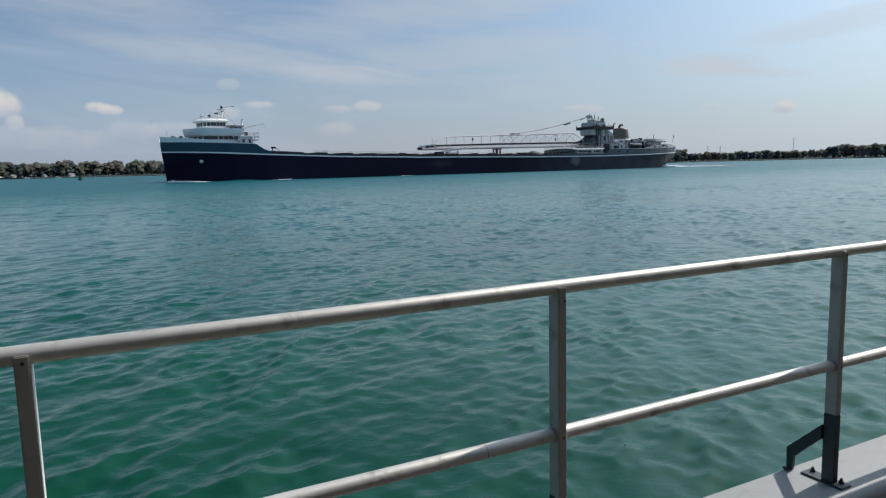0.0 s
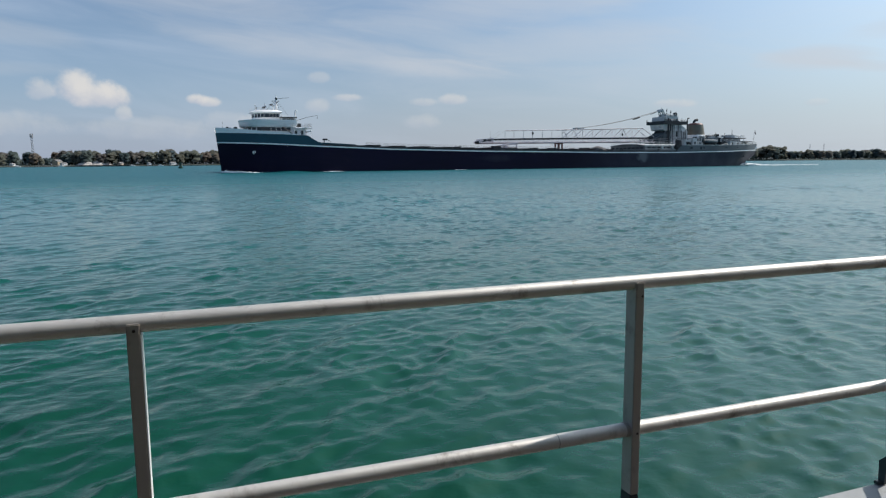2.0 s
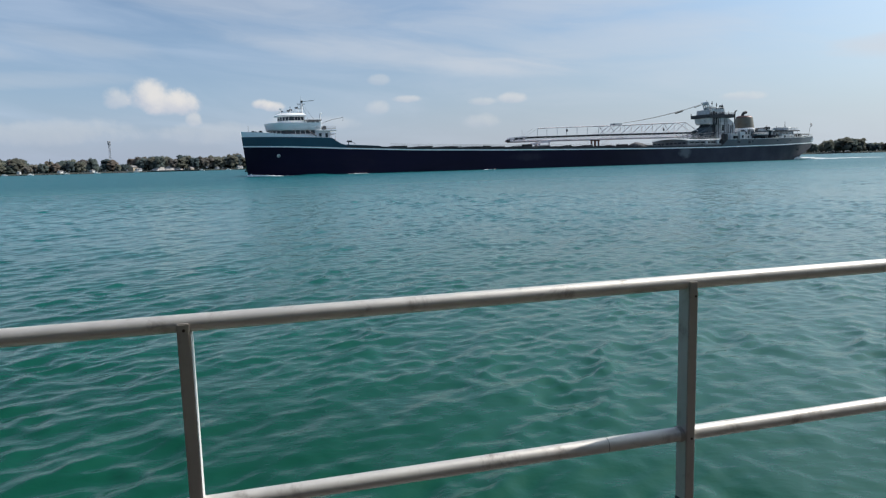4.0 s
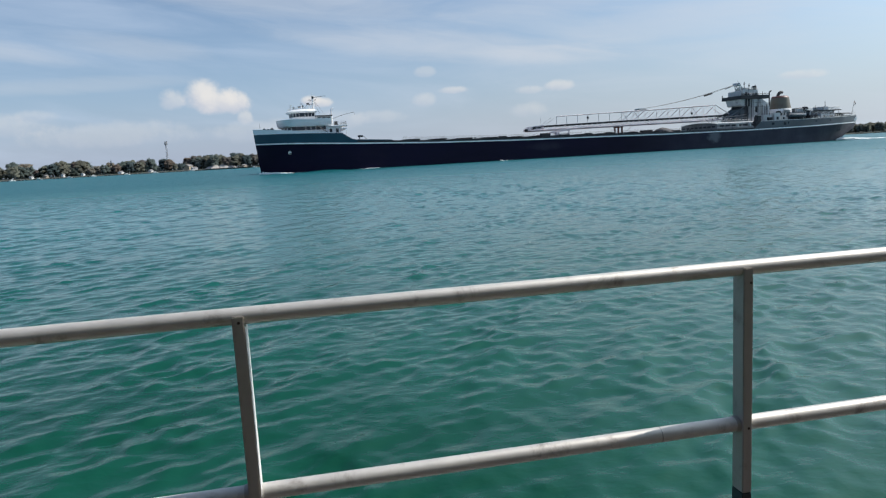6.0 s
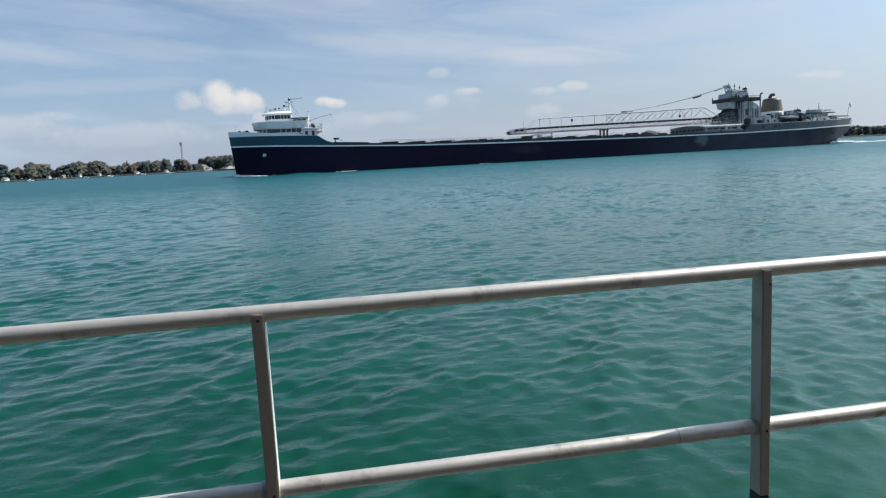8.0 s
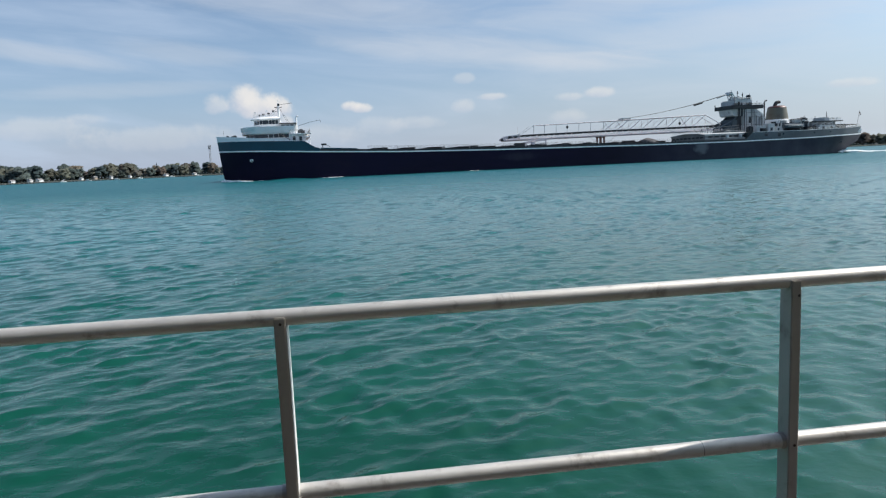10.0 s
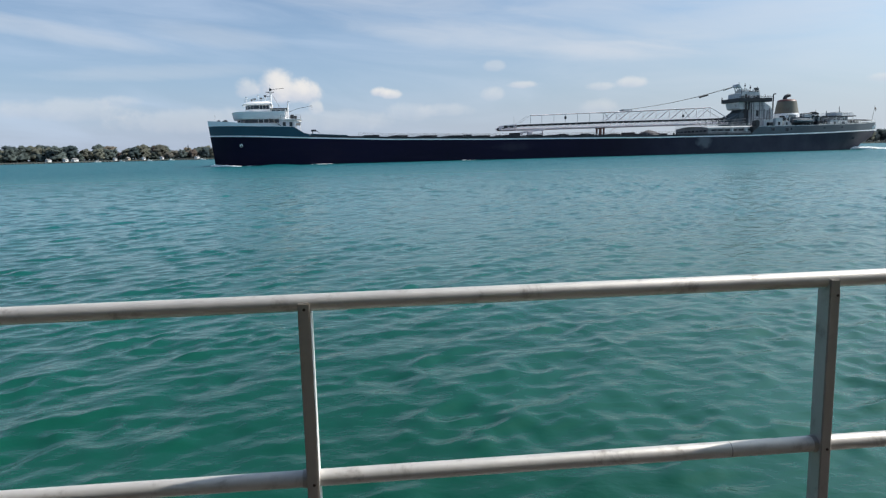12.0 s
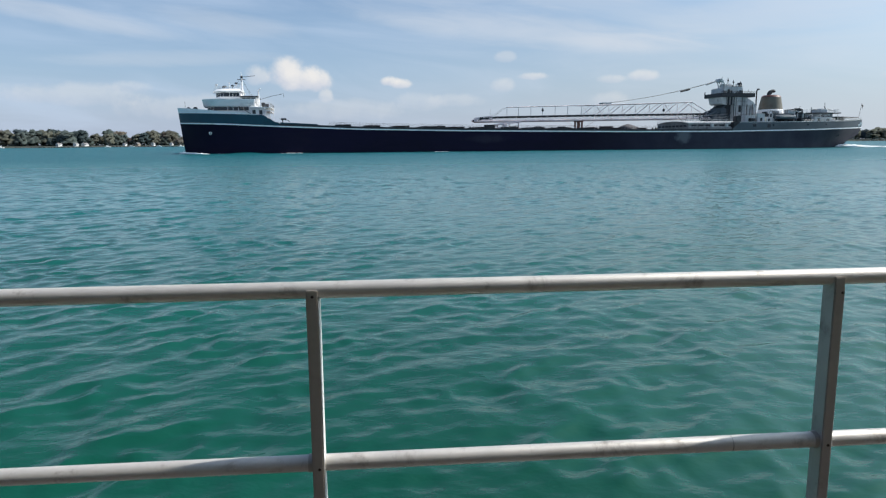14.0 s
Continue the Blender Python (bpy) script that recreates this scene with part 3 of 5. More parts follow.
def strake(bm, stations, low, high, n=2, out=0.0):
    """A band of side plating on both sides between two heights, given as functions of the station."""
    for s in (-1, 1):
        rings = []
        for x in stations:
            ring = []
            for i in range(n + 1):
                z = low(x) + (high(x) - low(x)) * i / n
                ring.append((x + stem_shift(x, z), s * (half(x, z) + out), z))
            rings.append(ring)
        loft(bm, rings, close=False)
    return bm


def dense_stations(a, b, step=2.0):
    return sorted({a, b, *[x for x in STATIONS if a < x < b], *[x for x in np.arange(a, b, step)]})


def bulwark_z(x):
    return interp(x, [(0, 11.3), (20.6, 9.25), (21.2, 9.1), (22.3, 8.3), (23.4, 7.65), (24.6, 7.35)])


ship = thing("lake_freighter", "long navy bulk freighter with teal and white bow, under way", "ship")


def ship_hull():
    all_x = dense_stations(0, 194.5)
    bm = strake(bmesh.new(), all_x, bottom_z, lambda x: max(stripe_z(x), bottom_z(x) + 0.05), 5)
    loft(bm, [[(x, s * half(x, -2.5), bottom_z(x)) for s in (-1, 0, 1)] for x in all_x], close=False)
    hull = part("hull", bm, HULL, ship, "dark navy side plating with faded scuffs", smooth=True)
    bm = strake(bmesh.new(), all_x, lambda x: stripe_z(x) - 0.02, lambda x: stripe_z(x) + 0.29, 1, 0.03)
    part("stripe", bm, WHITE, hull, "white painted sheer stripe")
    main_x = dense_stations(24.6, 146)
    part("sheer_strake", strake(bmesh.new(), main_x, lambda x: stripe_z(x) + 0.28, lambda x: stripe_z(x) + 0.78, 1), DARK_STEEL, hull)
    fore_x = dense_stations(0, 24.6, 0.6)
    white_low = lambda x: interp(x, [(0, 9.95), (20.4, 9.22), (22, 9.3)])
    part("forecastle_plating", strake(bmesh.new(), fore_x, lambda x: stripe_z(x) + 0.28, lambda x: min(bulwark_z(x), white_low(x)), 3),
         TEAL, hull, "dark teal forecastle side", smooth=True)
    white_x = dense_stations(0, 20.4, 0.6)
    part("bulwark", strake(bmesh.new(), white_x, white_low, lambda x: max(bulwark_z(x), white_low(x) + 0.01), 1, 0.02), WHITE, hull, "white painted bow bulwark", smooth=True)
    aft_x = dense_stations(146, 194.5)
    aft_top = lambda x: interp(x, [(146, 5.5), (147.6, 7.15), (165, 7.2), (185, 7.5), (194.5, 8.1)])
    part("quarter_plating", strake(bmesh.new(), aft_x, lambda x: stripe_z(x) + 0.27, aft_top, 2), GREY_AFT, hull, "slate grey stern plating", smooth=True)
    part("quarter_rail", strake(bmesh.new(), aft_x[1:], lambda x: aft_top(x) - 0.02, lambda x: aft_top(x) + 0.16, 1, 0.05), HOUSE_GREY, hull)
    # decks
    bm = bmesh.new()
    loft(bm, [[(x, s * half(x, stripe_z(x)) * 0.995, stripe_z(x) + 0.45) for s in (-1, 0, 1)] for x in main_x], close=False)
    part("main_deck", bm, DECK, ship)
    bm = bmesh.new()
    loft(bm, [[(x, s * half(x, 9) * 0.99, min(8.9 + 0.6 * max(0, 1 - x / 20), bulwark_z(x) - 0.1)) for s in (-1, 0, 1)] for x in fore_x], close=False)
    part("forecastle_deck", bm, DECK, ship)
    bm = bmesh.new()
    loft(bm, [[(x, s * half(x, 6) * 0.99, aft_top(x) - 0.15) for s in (-1, 0, 1)] for x in aft_x], close=False)
    part("poop_deck", bm, DECK, ship)
    # anchor in a pale recess on each bow
    for s in (-1, 1):
        y = s * half(8.1, 5.0)
        bm = bmesh.new()
        bmesh.ops.create_cone(bm, cap_ends=True, segments=20, radius1=0.44, radius2=0.38, depth=0.36)
        bmesh.ops.transform(bm, matrix=Matrix.Translation((8.1, y, 5.0)) @ Matrix.Rotation(radians(90), 4, "X"), verts=bm.verts)
        pocket = part("anchor_pocket", bm, WHITE, hull, "white round anchor pocket")
        bm = bmesh.new()
        box(bm, 8.02, 8.18, y + s * 0.16 - 0.08, y + s * 0.16 + 0.08, 4.72, 5.28, 0.03)
        box(bm, 7.82, 8.38, y + s * 0.16 - 0.08, y + s * 0.16 + 0.08, 4.72, 4.86, 0.03)
        part("anchor", bm, DARK_STEEL, pocket)


ship_hull()


def windows(parent, xs, y, z0, z1, width):
    """A row of separate panes set proud of a side wall."""
    for x in xs:
        bm = bmesh.new()
        box(bm, x - width / 2, x + width / 2, y - 0.04, y + 0.04, z0, z1, 0.02)
        part("window", bm, GLASS, parent, "dark window pane")


def rails(bm, pts, h=1.05, gap=2.2, r=0.035):
    """A guard rail of posts and three bars along a line of deck points."""
    for a, b in zip(pts, pts[1:]):
        a, b = Vector(a), Vector(b)
        n = max(1, round((b - a).length / gap))
        for i in range(n + 1):
            p = a.lerp(b, i / n)
            tube(bm, p, p + Vector((0, 0, h)), r, sides=4)
        for k in (0.4, 0.7, 1.0):
            tube(bm, a + Vector((0, 0, h * k)), b + Vector((0, 0, h * k)), r, sides=4)
    return bm


def rounded(x0, x1, hw, front, z, n=10):
    """A plan outline with a rounded fore end."""
    pts = [(x1, -hw, z), (x1, hw, z)]
    for i in range(n + 1):
        a = math.pi / 2 - math.pi * i / n
        pts.append((x0 + front - front * math.cos(a), hw * math.sin(a), z))
    return pts


def fore_house():
    # lower house on the forecastle, a wide pale deck above it, and the wheelhouse
    bm = loft(bmesh.new(), [rounded(7.0, 20.4, 6.6, 4.5, z) for z in (8.6, 11.35)])
    low = part("lower_house", bm, WHITE, ship, "white lower deckhouse", smooth=True)
    for i, x in enumerate(np.arange(10.6, 17.4, 1.25)):
        for s in (-1, 1):
            windows(low, [x], s * 6.62, 10.40, 11.25, 1.12)
    for k in range(11):
        a = math.pi / 2 - math.pi * (k + 0.5) / 11
        bm = box(bmesh.new(), -0.62, 0.62, -0.05, 0.05, 10.40, 11.25, 0.02,
                 Matrix.Translation((7.0 + 4.5 - 4.52 * math.cos(a), 6.62 * math.sin(a), 0)) @ Matrix.Rotation(math.atan2(6.6 * math.cos(a), 4.5 * math.sin(a)), 4, "Z"))
        part("window", bm, GLASS, low, "dark window pane")
    bm = loft(bmesh.new(), [rounded(6.2, 18.9, 6.9, 4.6, 11.36), rounded(6.0, 18.9, 7.0, 4.6, 11.6), rounded(5.7, 18.9, 7.1, 4.7, 13.15), rounded(5.8, 18.9, 7.0, 4.6, 13.15), rounded(6.2, 18.9, 6.7, 4.4, 12.3)])
    upper = part("bridge_deck_bulwark", bm, WHITE, ship, "wide white bridge front", smooth=True)
    bm = loft(bmesh.new(), [rounded(9.2, 15.4, 4.3, 3.0, z) for z in (12.2, 14.95)])
    wheel = part("wheelhouse", bm, WHITE, ship, "white wheelhouse with a band of windows", smooth=True)
    for x in np.arange(12.4, 15.2, 0.78):
        for s in (-1, 1):
            windows(wheel, [x], s * 4.32, 13.85, 14.78, 0.70)
    for k in range(11):
        a = math.pi / 2 - math.pi * (k + 0.5) / 11
        bm = box(bmesh.new(), -0.40, 0.40, -0.05, 0.05, 13.85, 14.78, 0.02,
                 Matrix.Translation((9.2 + 3.0 - 3.02 * math.cos(a), 4.32 * math.sin(a), 0)) @ Matrix.Rotation(math.atan2(4.3 * math.cos(a), 3.0 * math.sin(a)), 4, "Z"))
        part("window", bm, GLASS, wheel, "dark window pane")
    bm = loft(bmesh.new(), [rounded(8.4, 15.7, 4.9, 3.3, 14.95), rounded(8.3, 15.8, 5.0, 3.3, 15.2), rounded(9.0, 15.3, 4.2, 3.0, 15.62), rounded(10.0, 14.6, 3.0, 2.2, 15.85)])
    part("roof", bm, WHITE, wheel, "white domed wheelhouse roof", smooth=True)
    # chart room abaft the wheelhouse
    bm = box(bmesh.new(), 15.4, 19.2, -5.2, 5.2, 12.0, 13.75, 0.05)
    chart = part("chart_room", bm, HOUSE_GREY, ship)
    part("roof", box(bmesh.new(), 15.2, 19.5, -5.5, 5.5, 13.75, 13.98, 0.04), DARK_STEEL, chart, "dark flat roof")
    for s in (-1, 1):
        windows(chart, (16.2, 17.3, 18.4), s * 5.22, 12.95, 13.55, 0.9)
    # after part of the lower house, open gallery with posts
    bm = box(bmesh.new(), 18.0, 21.2, -6.8, 6.8, 8.6, 11.0, 0.05)
    aft = part("after_cabin", bm, WHITE, ship)
    for s in (-1, 1):
        windows(aft, (18.6, 20.2), s * 6.82, 9.4, 10.5, 0.8)
    bm = bmesh.new()
    box(bm, 17.6, 22.8, -7.4, 7.4, 11.0, 11.22, 0.04)
    box(bm, 21.3, 22.6, -7.3, 7.3, 10.2, 10.45, 0.04)
    for y in (-7.2, 7.2):
        for x in (18.2, 19.8, 21.4, 22.5):
            tube(bm, (x, y, 8.5), (x, y, 11.0), 0.07, sides=6)
    part("gallery", bm, WHITE, ship, "white gallery deck with posts")
    part("gallery_rail", rails(bmesh.new(), [(17.8, -7.3, 11.2), (22.6, -7.3, 11.2), (22.6, 7.3, 11.2), (17.8, 7.3, 11.2)], 1.0, 1.1, 0.02), HOUSE_DULL, ship)
    for x, y, z0, z1, w in ((20.6, -2.8, 11.2, 12.5, 0.8), (21.2, 1.5, 11.2, 12.4, 0.9), (20.2, 3.5, 11.2, 12.6, 0.7)):
        part("vent_box", box(bmesh.new(), x - w / 2, x + w / 2, y - w / 2, y + w / 2, z0, z1, 0.06), DARK_STEEL, ship)
    # sloping ladder at the side
    bm = bmesh.new()
    for y in (-7.5, -6.9):
        tube(bm, (15.2, y, 11.3), (18.6, y, 9.1), 0.07, sides=4)
    for i in range(9):
        box(bm, 15.2 + 3.4 * i / 8 - 0.12, 15.2 + 3.4 * i / 8 + 0.12, -7.5, -6.9, 11.3 - 2.2 * i / 8 - 0.02, 11.3 - 2.2 * i / 8 + 0.02)
    part("ladder", bm, DARK_STEEL, ship)
    # masts and small gear
    bm = bmesh.new()
    tube(bm, (15.5, 0, 12.0), (15.4, 0, 19.3), 0.34, 0.24, 10)
    tube(bm, (15.4, 0, 19.3), (15.4, 0, 20.2), 0.05, sides=6)
    mast = part("mast", bm, WHITE, ship, "white foremast with yards")
    bm = bmesh.new()
    tube(bm, (15.4, -2.0, 17.8), (15.4, 2.0, 17.8), 0.08, sides=6)
    tube(bm, (14.3, 0, 18.3), (16.3, 0, 18.3), 0.08, sides=6)
    tube(bm, (14.1, 0, 17.2), (15.4, 0, 17.2), 0.06, sides=6)
    tube(bm, (15.4, 0, 18.9), (18.8, 0, 19.3), 0.05, sides=6)
    box(bm, 13.8, 14.3, -1.1, 1.1, 17.25, 17.5, 0.03)
    box(bm, 15.2, 15.7, -0.3, 0.3, 18.6, 19.2, 0.03)
    part("yard", bm, DARK_STEEL, mast, "dark yard with radar scanner")
    bm = bmesh.new()
    for a in ((17.9, -4.0, 13.9), (17.9, 4.0, 13.9), (12.6, 0, 15.8)):
        tube(bm, a, (15.4, 0, 18.6), 0.025, sides=4)
    part("stay", bm, DARK_STEEL, mast)
    bm = bmesh.new()
    tube(bm, (19.6, -3.0, 11.2), (19.6, -3.0, 15.5), 0.19, sides=8)
    path_tube(bm, [(19.6, -3.0, 15.45), (19.8, -3.0, 15.75), (20.15, -3.0, 15.7)], 0.17)
    part("exhaust_pipe", bm, WHITE, ship, "tall white hooked pipe")
    bm = path_tube(bmesh.new(), [(19.8, -2.6, 13.2), (22.6, -2.6, 14.1), (25.6, -2.6, 14.7)], 0.045)
    tube(bm, (25.6, -2.6, 14.7), (25.6, -2.6, 13.9), 0.03, sides=4)
    part("derrick", bm, DARK_STEEL, ship)
    for i, (x, y, h, w) in enumerate(((9.6, -2.6, 0.9, 0.28), (10.6, 1.8, 0.7, 0.24), (12.4, -0.6, 1.5, 0.20), (12.9, 2.0, 1.1, 0.3), (14.2, -2.0, 0.9, 0.26), (11.6, -2.8, 0.5, 0.35))):
        bm = tube(bmesh.new(), (x, y, 15.4), (x, y, 15.9 + h), 0.06, sides=6)
        box(bm, x - w, x + w, y - w * 0.7, y + w * 0.7, 15.7 + h, 16.05 + h, 0.04)
        part("deck_light", bm, DARK_STEEL if i % 2 else WHITE, ship)
    part("roof_rail", rails(bmesh.new(), [(9.2, -3.0, 15.55), (15.0, -3.2, 15.5), (15.0, 3.2, 15.5), (9.2, 3.0, 15.55)], 0.8, 1.2, 0.025), HOUSE_GREY, ship)
    # stem head
    bm = bmesh.new()
    tube(bm, (1.6, -0.5, 9.4), (1.6, -0.5, 12.8), 0.03, sides=6)
    part("jackstaff", bm, DARK_STEEL, ship)
    for x, y in ((2.6, -1.4), (3.6, 1.0), (4.4, -2.6)):
        bm = tube(bmesh.new(), (x, y - 0.5, 11.0), (x, y + 0.5, 11.0), 0.42, sides=12)
        box(bm, x - 0.5, x + 0.5, y - 0.6, y + 0.6, 9.2, 11.0, 0.05)
        part("windlass", bm, DARK_STEEL, ship)


fore_house()


def deck_gear():
    # side screens abaft the forecastle
    for s in (-1, 1):
        bm = loft(bmesh.new(), [[(x, s * 9.3, stripe_z(x) + 0.4), (x, s * 9.0, stripe_z(x) + 0.4), (x, s * 9.0, t), (x, s * 9.3, t)]
                                for x, t in ((24.8, 7.45), (29, 7.25), (33.6, 7.0), (34.0, 6.75), (35.8, 6.45), (36.2, 6.1))])
        part("side_screen", bm, TEAL, ship, "dark teal side screen")
    bm = bmesh.new()
    tube(bm, (25.4, -8.9, 7.3), (25.4, -8.9, 8.2), 0.12, sides=6)
    box(bm, 25.0, 26.3, -9.1, -8.7, 8.0, 8.45, 0.08)
    path_tube(bm, [(25.4, -8.9, 8.3), (26.6, -8.9, 8.0), (27.2, -8.9, 7.5)], 0.06)
    part("davit", bm, DARK_STEEL, ship)
    # hatches: coaming and cover each
    n = 0
    for x in np.arange(38.4, 124.0, 7.32):
        z = stripe_z(x + 1.9) + 0.45
        coaming = part("hatch_coaming", box(bmesh.new(), x, x + 3.7, -5.6, 5.6, z, z + 0.55, 0.04), DARK_STEEL, ship)
        bm = bmesh.new()
        for k in range(5):
            box(bm, x - 0.1 + k * 0.78, x + 0.64 + k * 0.78, -5.8, 5.8, z + 0.55, z + 0.80 + 0.03 * (k % 2), 0.03)
        part("hatch_cover", bm, DECK if n % 3 else DARK_STEEL, coaming)
        n += 1
    # bitts, vents and small lockers along the rail
    for x in np.arange(47, 124, 8.4):
        z = stripe_z(x) + 0.45
        bm = bmesh.new()
        for k in (0, 0.9):
            tube(bm, (x + k, -9.0, z), (x + k, -9.0, z + 0.75), 0.22, sides=8)
        box(bm, x - 0.4, x + 1.3, -9.3, -8.7, z, z + 0.12)
        part("bollard", bm, DARK_STEEL, ship)
    for x, w, h, m in ((76.5, 2.6, 1.3, DARK_STEEL), (96.5, 2.2, 0.9, DARK_STEEL), (108.5, 3.4, 1.1, DECK), (90.2, 1.8, 0.9, DARK_STEEL), (64.0, 2.0, 0.9, DARK_STEEL)):
        z = stripe_z(x) + 0.45
        part("deck_locker", box(bmesh.new(), x, x + w, -7.6, -6.0, z, z + h, 0.1), m, ship)
    # heaped tarpaulin
    for cx, rx, h in ((118.6, 3.3, 1.75), (107.8, 2.6, 1.0)):
        bm = bmesh.new()
        bmesh.ops.create_icosphere(bm, subdivisions=3, radius=1.0)
        for v in bm.verts:
            k = 1 + 0.22 * noise.noise(v.co * 2.1 + Vector((cx, 0, 0)))
            v.co = Vector((cx + v.co.x * rx * k, -3 + v.co.y * 3.0 * k, stripe_z(cx) + 0.45 + max(0, v.co.z) * h * k))
        part("tarpaulin_heap", bm, TARP, ship, "weathered grey canvas heap", smooth=True)
    # guard rail along the deck edge
    edge = [(x, -9.7, stripe_z(x) + 0.7) for x in (36.5, 44, 56, 70, 84, 97, 110, 124)]
    part("deck_rail", rails(bmesh.new(), edge, 0.9, 3.2, 0.022), DARK_STEEL, ship)
    # travelling hatch crane
    jib = [[(x, y, z), (x, y + 0.5, z), (x, y + 0.5, z + d), (x, y, z + d)] for x, y, z, d in ((79.8, -4.6, 6.55, 0.45), (83.2, -4.6, 7.0, 0.6), (87.0, -4.6, 7.35, 0.6))]
    crane = part("hatch_crane", loft(bmesh.new(), jib), PINK_STEEL, ship, "small faded pink deck crane")
    bm = bmesh.new()
    for x in (80.6, 86.4):
        for y in (-4.35, 4.35):
            box(bm, x - 0.15, x + 0.15, y - 0.15, y + 0.15, 5.35, 7.4 if x > 84 else 6.7, 0.03)
        box(bm, x - 0.15, x + 0.15, -4.5, 4.5, 6.4, 6.6, 0.03)
    box(bm, 80.2, 86.8, -4.55, -4.25, 5.75, 5.98, 0.03)
    part("crane_frame", bm, PINK_STEEL, crane)
    part("crane_engine", box(bmesh.new(), 82.2, 83.2, -4.9, -3.6, 6.1, 7.1, 0.1), PINK_STEEL, crane)


deck_gear()


def unloading_boom():
    top = lambda x: interp(x, [(84.0, 11.5), (105, 12.05), (121.5, 12.5), (138.2, 13.05), (143.4, 10.2)])
    low = lambda x: interp(x, [(75.4, 7.8), (105, 8.15), (144, 8.6)])
    deck = lambda x: interp(x, [(75.4, 8.4), (81, 8.85), (105, 9.3), (144, 9.75)])
    bm = loft(bmesh.new(), [[(x, -1.2, deck(x) - 0.22), (x, 1.2, deck(x) - 0.22), (x, 1.2, deck(x) + 0.02), (x, -1.2, deck(x) + 0.02)] for x in (76.1, 81, 105, 144)])
    boom = part("unloading_boom", bm, DARK_STEEL, ship, "long lattice conveyor boom with a black belt")
    for y in (-1.7, 1.7):
        part("bottom_chord", path_tube(bmesh.new(), [(x, y, low(x)) for x in (75.6, 91, 105, 121.5, 144)], 0.30), PINK_STEEL, boom, "faded pinkish white chord")
        part("top_chord", path_tube(bmesh.new(), [(x, y, top(x)) for x in ((84.0, 94, 105, 121.5, 138.2, 143.4) if y < 0 else (105.2, 121.5, 138.2, 143.4))], 0.13 if y < 0 else 0.08), PINK_STEEL, boom)
        part("belt_chord", path_tube(bmesh.new(), [(75.6, y, low(75.6)), (77.3, y, deck(77.3)), (81, y, deck(81) + 0.1), (105, y, deck(105) + 0.1), (144, y, deck(144) + 0.1)], 0.17), DARK_STEEL, boom)
    posts = [84.0, 87.2, 90.7, 94.0, 97.6, 101.2, 105.2]
    webs = [109.1, 113.2, 117.2, 121.2, 125.3, 129.5, 133.8, 138.2]
    for x in posts:
        part("upright", tube(bmesh.new(), (x, -1.7, deck(x)), (x, -1.7, top(x)), 0.07, sides=5), HOUSE_GREY, boom)
    for x in webs:
        bm = tube(bmesh.new(), (x, -1.7, low(x)), (x, -1.7, top(x)), 0.065, sides=5)
        tube(bm, (x, 1.7, low(x)), (x, 1.7, top(x)), 0.04, sides=5)
        tube(bm, (x, -1.7, top(x)), (x, 1.7, top(x)), 0.06, sides=5)
        tube(bm, (x, -1.7, low(x)), (x, 1.7, low(x)), 0.09, sides=5)
        part("upright", bm, PINK_STEEL, boom)
    for k, (a, b) in enumerate(zip([105.2] + webs, webs)):
        for y, r in ((-1.7, 0.115), (1.7, 0.05)):
            part("diagonal", tube(bmesh.new(), (a, y, deck(a)), (b, y, top(b)), r, sides=5), PINK_STEEL, boom)
        if k in (0, 1, 6):
            part("diagonal", tube(bmesh.new(), (a + 0.2, -1.7, top(a)), (a + 0.6 * (b - a), -1.7, deck(b)), 0.09, sides=5), PINK_STEEL, boom)
    # idler frames along the belt
    for x in np.arange(79.0, 143.0, 1.75):
        part("idler_frame", box(bmesh.new(), x - 0.16, x + 0.16, -1.82, -1.62, deck(x) - 0.30, deck(x) + 0.26, 0.03), DARK_STEEL, boom)
    xs = list(np.arange(77.0, 144.0, 1.75))
    for a, b in zip(xs, xs[1:]):
        for y in (-1.75, 1.75):
            part("lacing", path_tube(bmesh.new(), [(a, y, low(a)), ((a + b) / 2, y, deck(a)), (b, y, low(b))], 0.07, 4), PINK_STEEL, boom)
    # pale hooded head with the dark pulley inside
    hood = [[(x, y, z0), (x, y, z1), (x, y + 0.12, z1), (x, y + 0.12, z0)] for x, y, z0, z1 in ((75.0, -1.62, 7.75, 8.25), (76.2, -1.72, 7.6, 8.95), (79.9, -1.85, 7.8, 9.25))]
    head = part("boom_head", loft(bmesh.new(), hood), PINK_STEEL, boom, "pale hooded boom head")
    part("boom_head", loft(bmesh.new(), [[(x, -y, z) for x, y, z in ring] for ring in hood]), PINK_STEEL, boom)
    for x in (76.9, 78.5):
        part("hood_opening", box(bmesh.new(), x - 0.5, x + 0.5, -1.90, -1.84, 8.35, 8.85, 0.02), DARK_STEEL, head, "dark opening")
    part("head_pulley", tube(bmesh.new(), (75.7, -1.5, 8.05), (75.7, 1.5, 8.05), 0.38, sides=14), DARK_STEEL, boom)
    for y in (-1.6, 1.6):
        part("tip_stay", tube(bmesh.new(), (79.8, y, deck(79.8) + 0.1), (84.0, y, top(84)), 0.04, sides=4), HOUSE_GREY, boom)
    part("tip_staff", tube(bmesh.new(), (79.8, 0, deck(79.8)), (79.8, 0, 11.2), 0.05, sides=4), HOUSE_GREY, boom)
    for x in (94.0, 129.6):
        part("boom_light", box(bmesh.new(), x - 0.3, x + 0.3, -2.0, -1.6, 10.4, 11.2, 0.14), DARK_STEEL, boom)
    part("sheave_block", box(bmesh.new(), 111.4, 114.2, -1.2, 1.2, 12.35, 12.9, 0.12), HOUSE_GREY, boom)
    # luffing cable up to the tower
    for y in (-0.8, 0.8):
        pts = []
        for i in range(15):
            k = i / 14
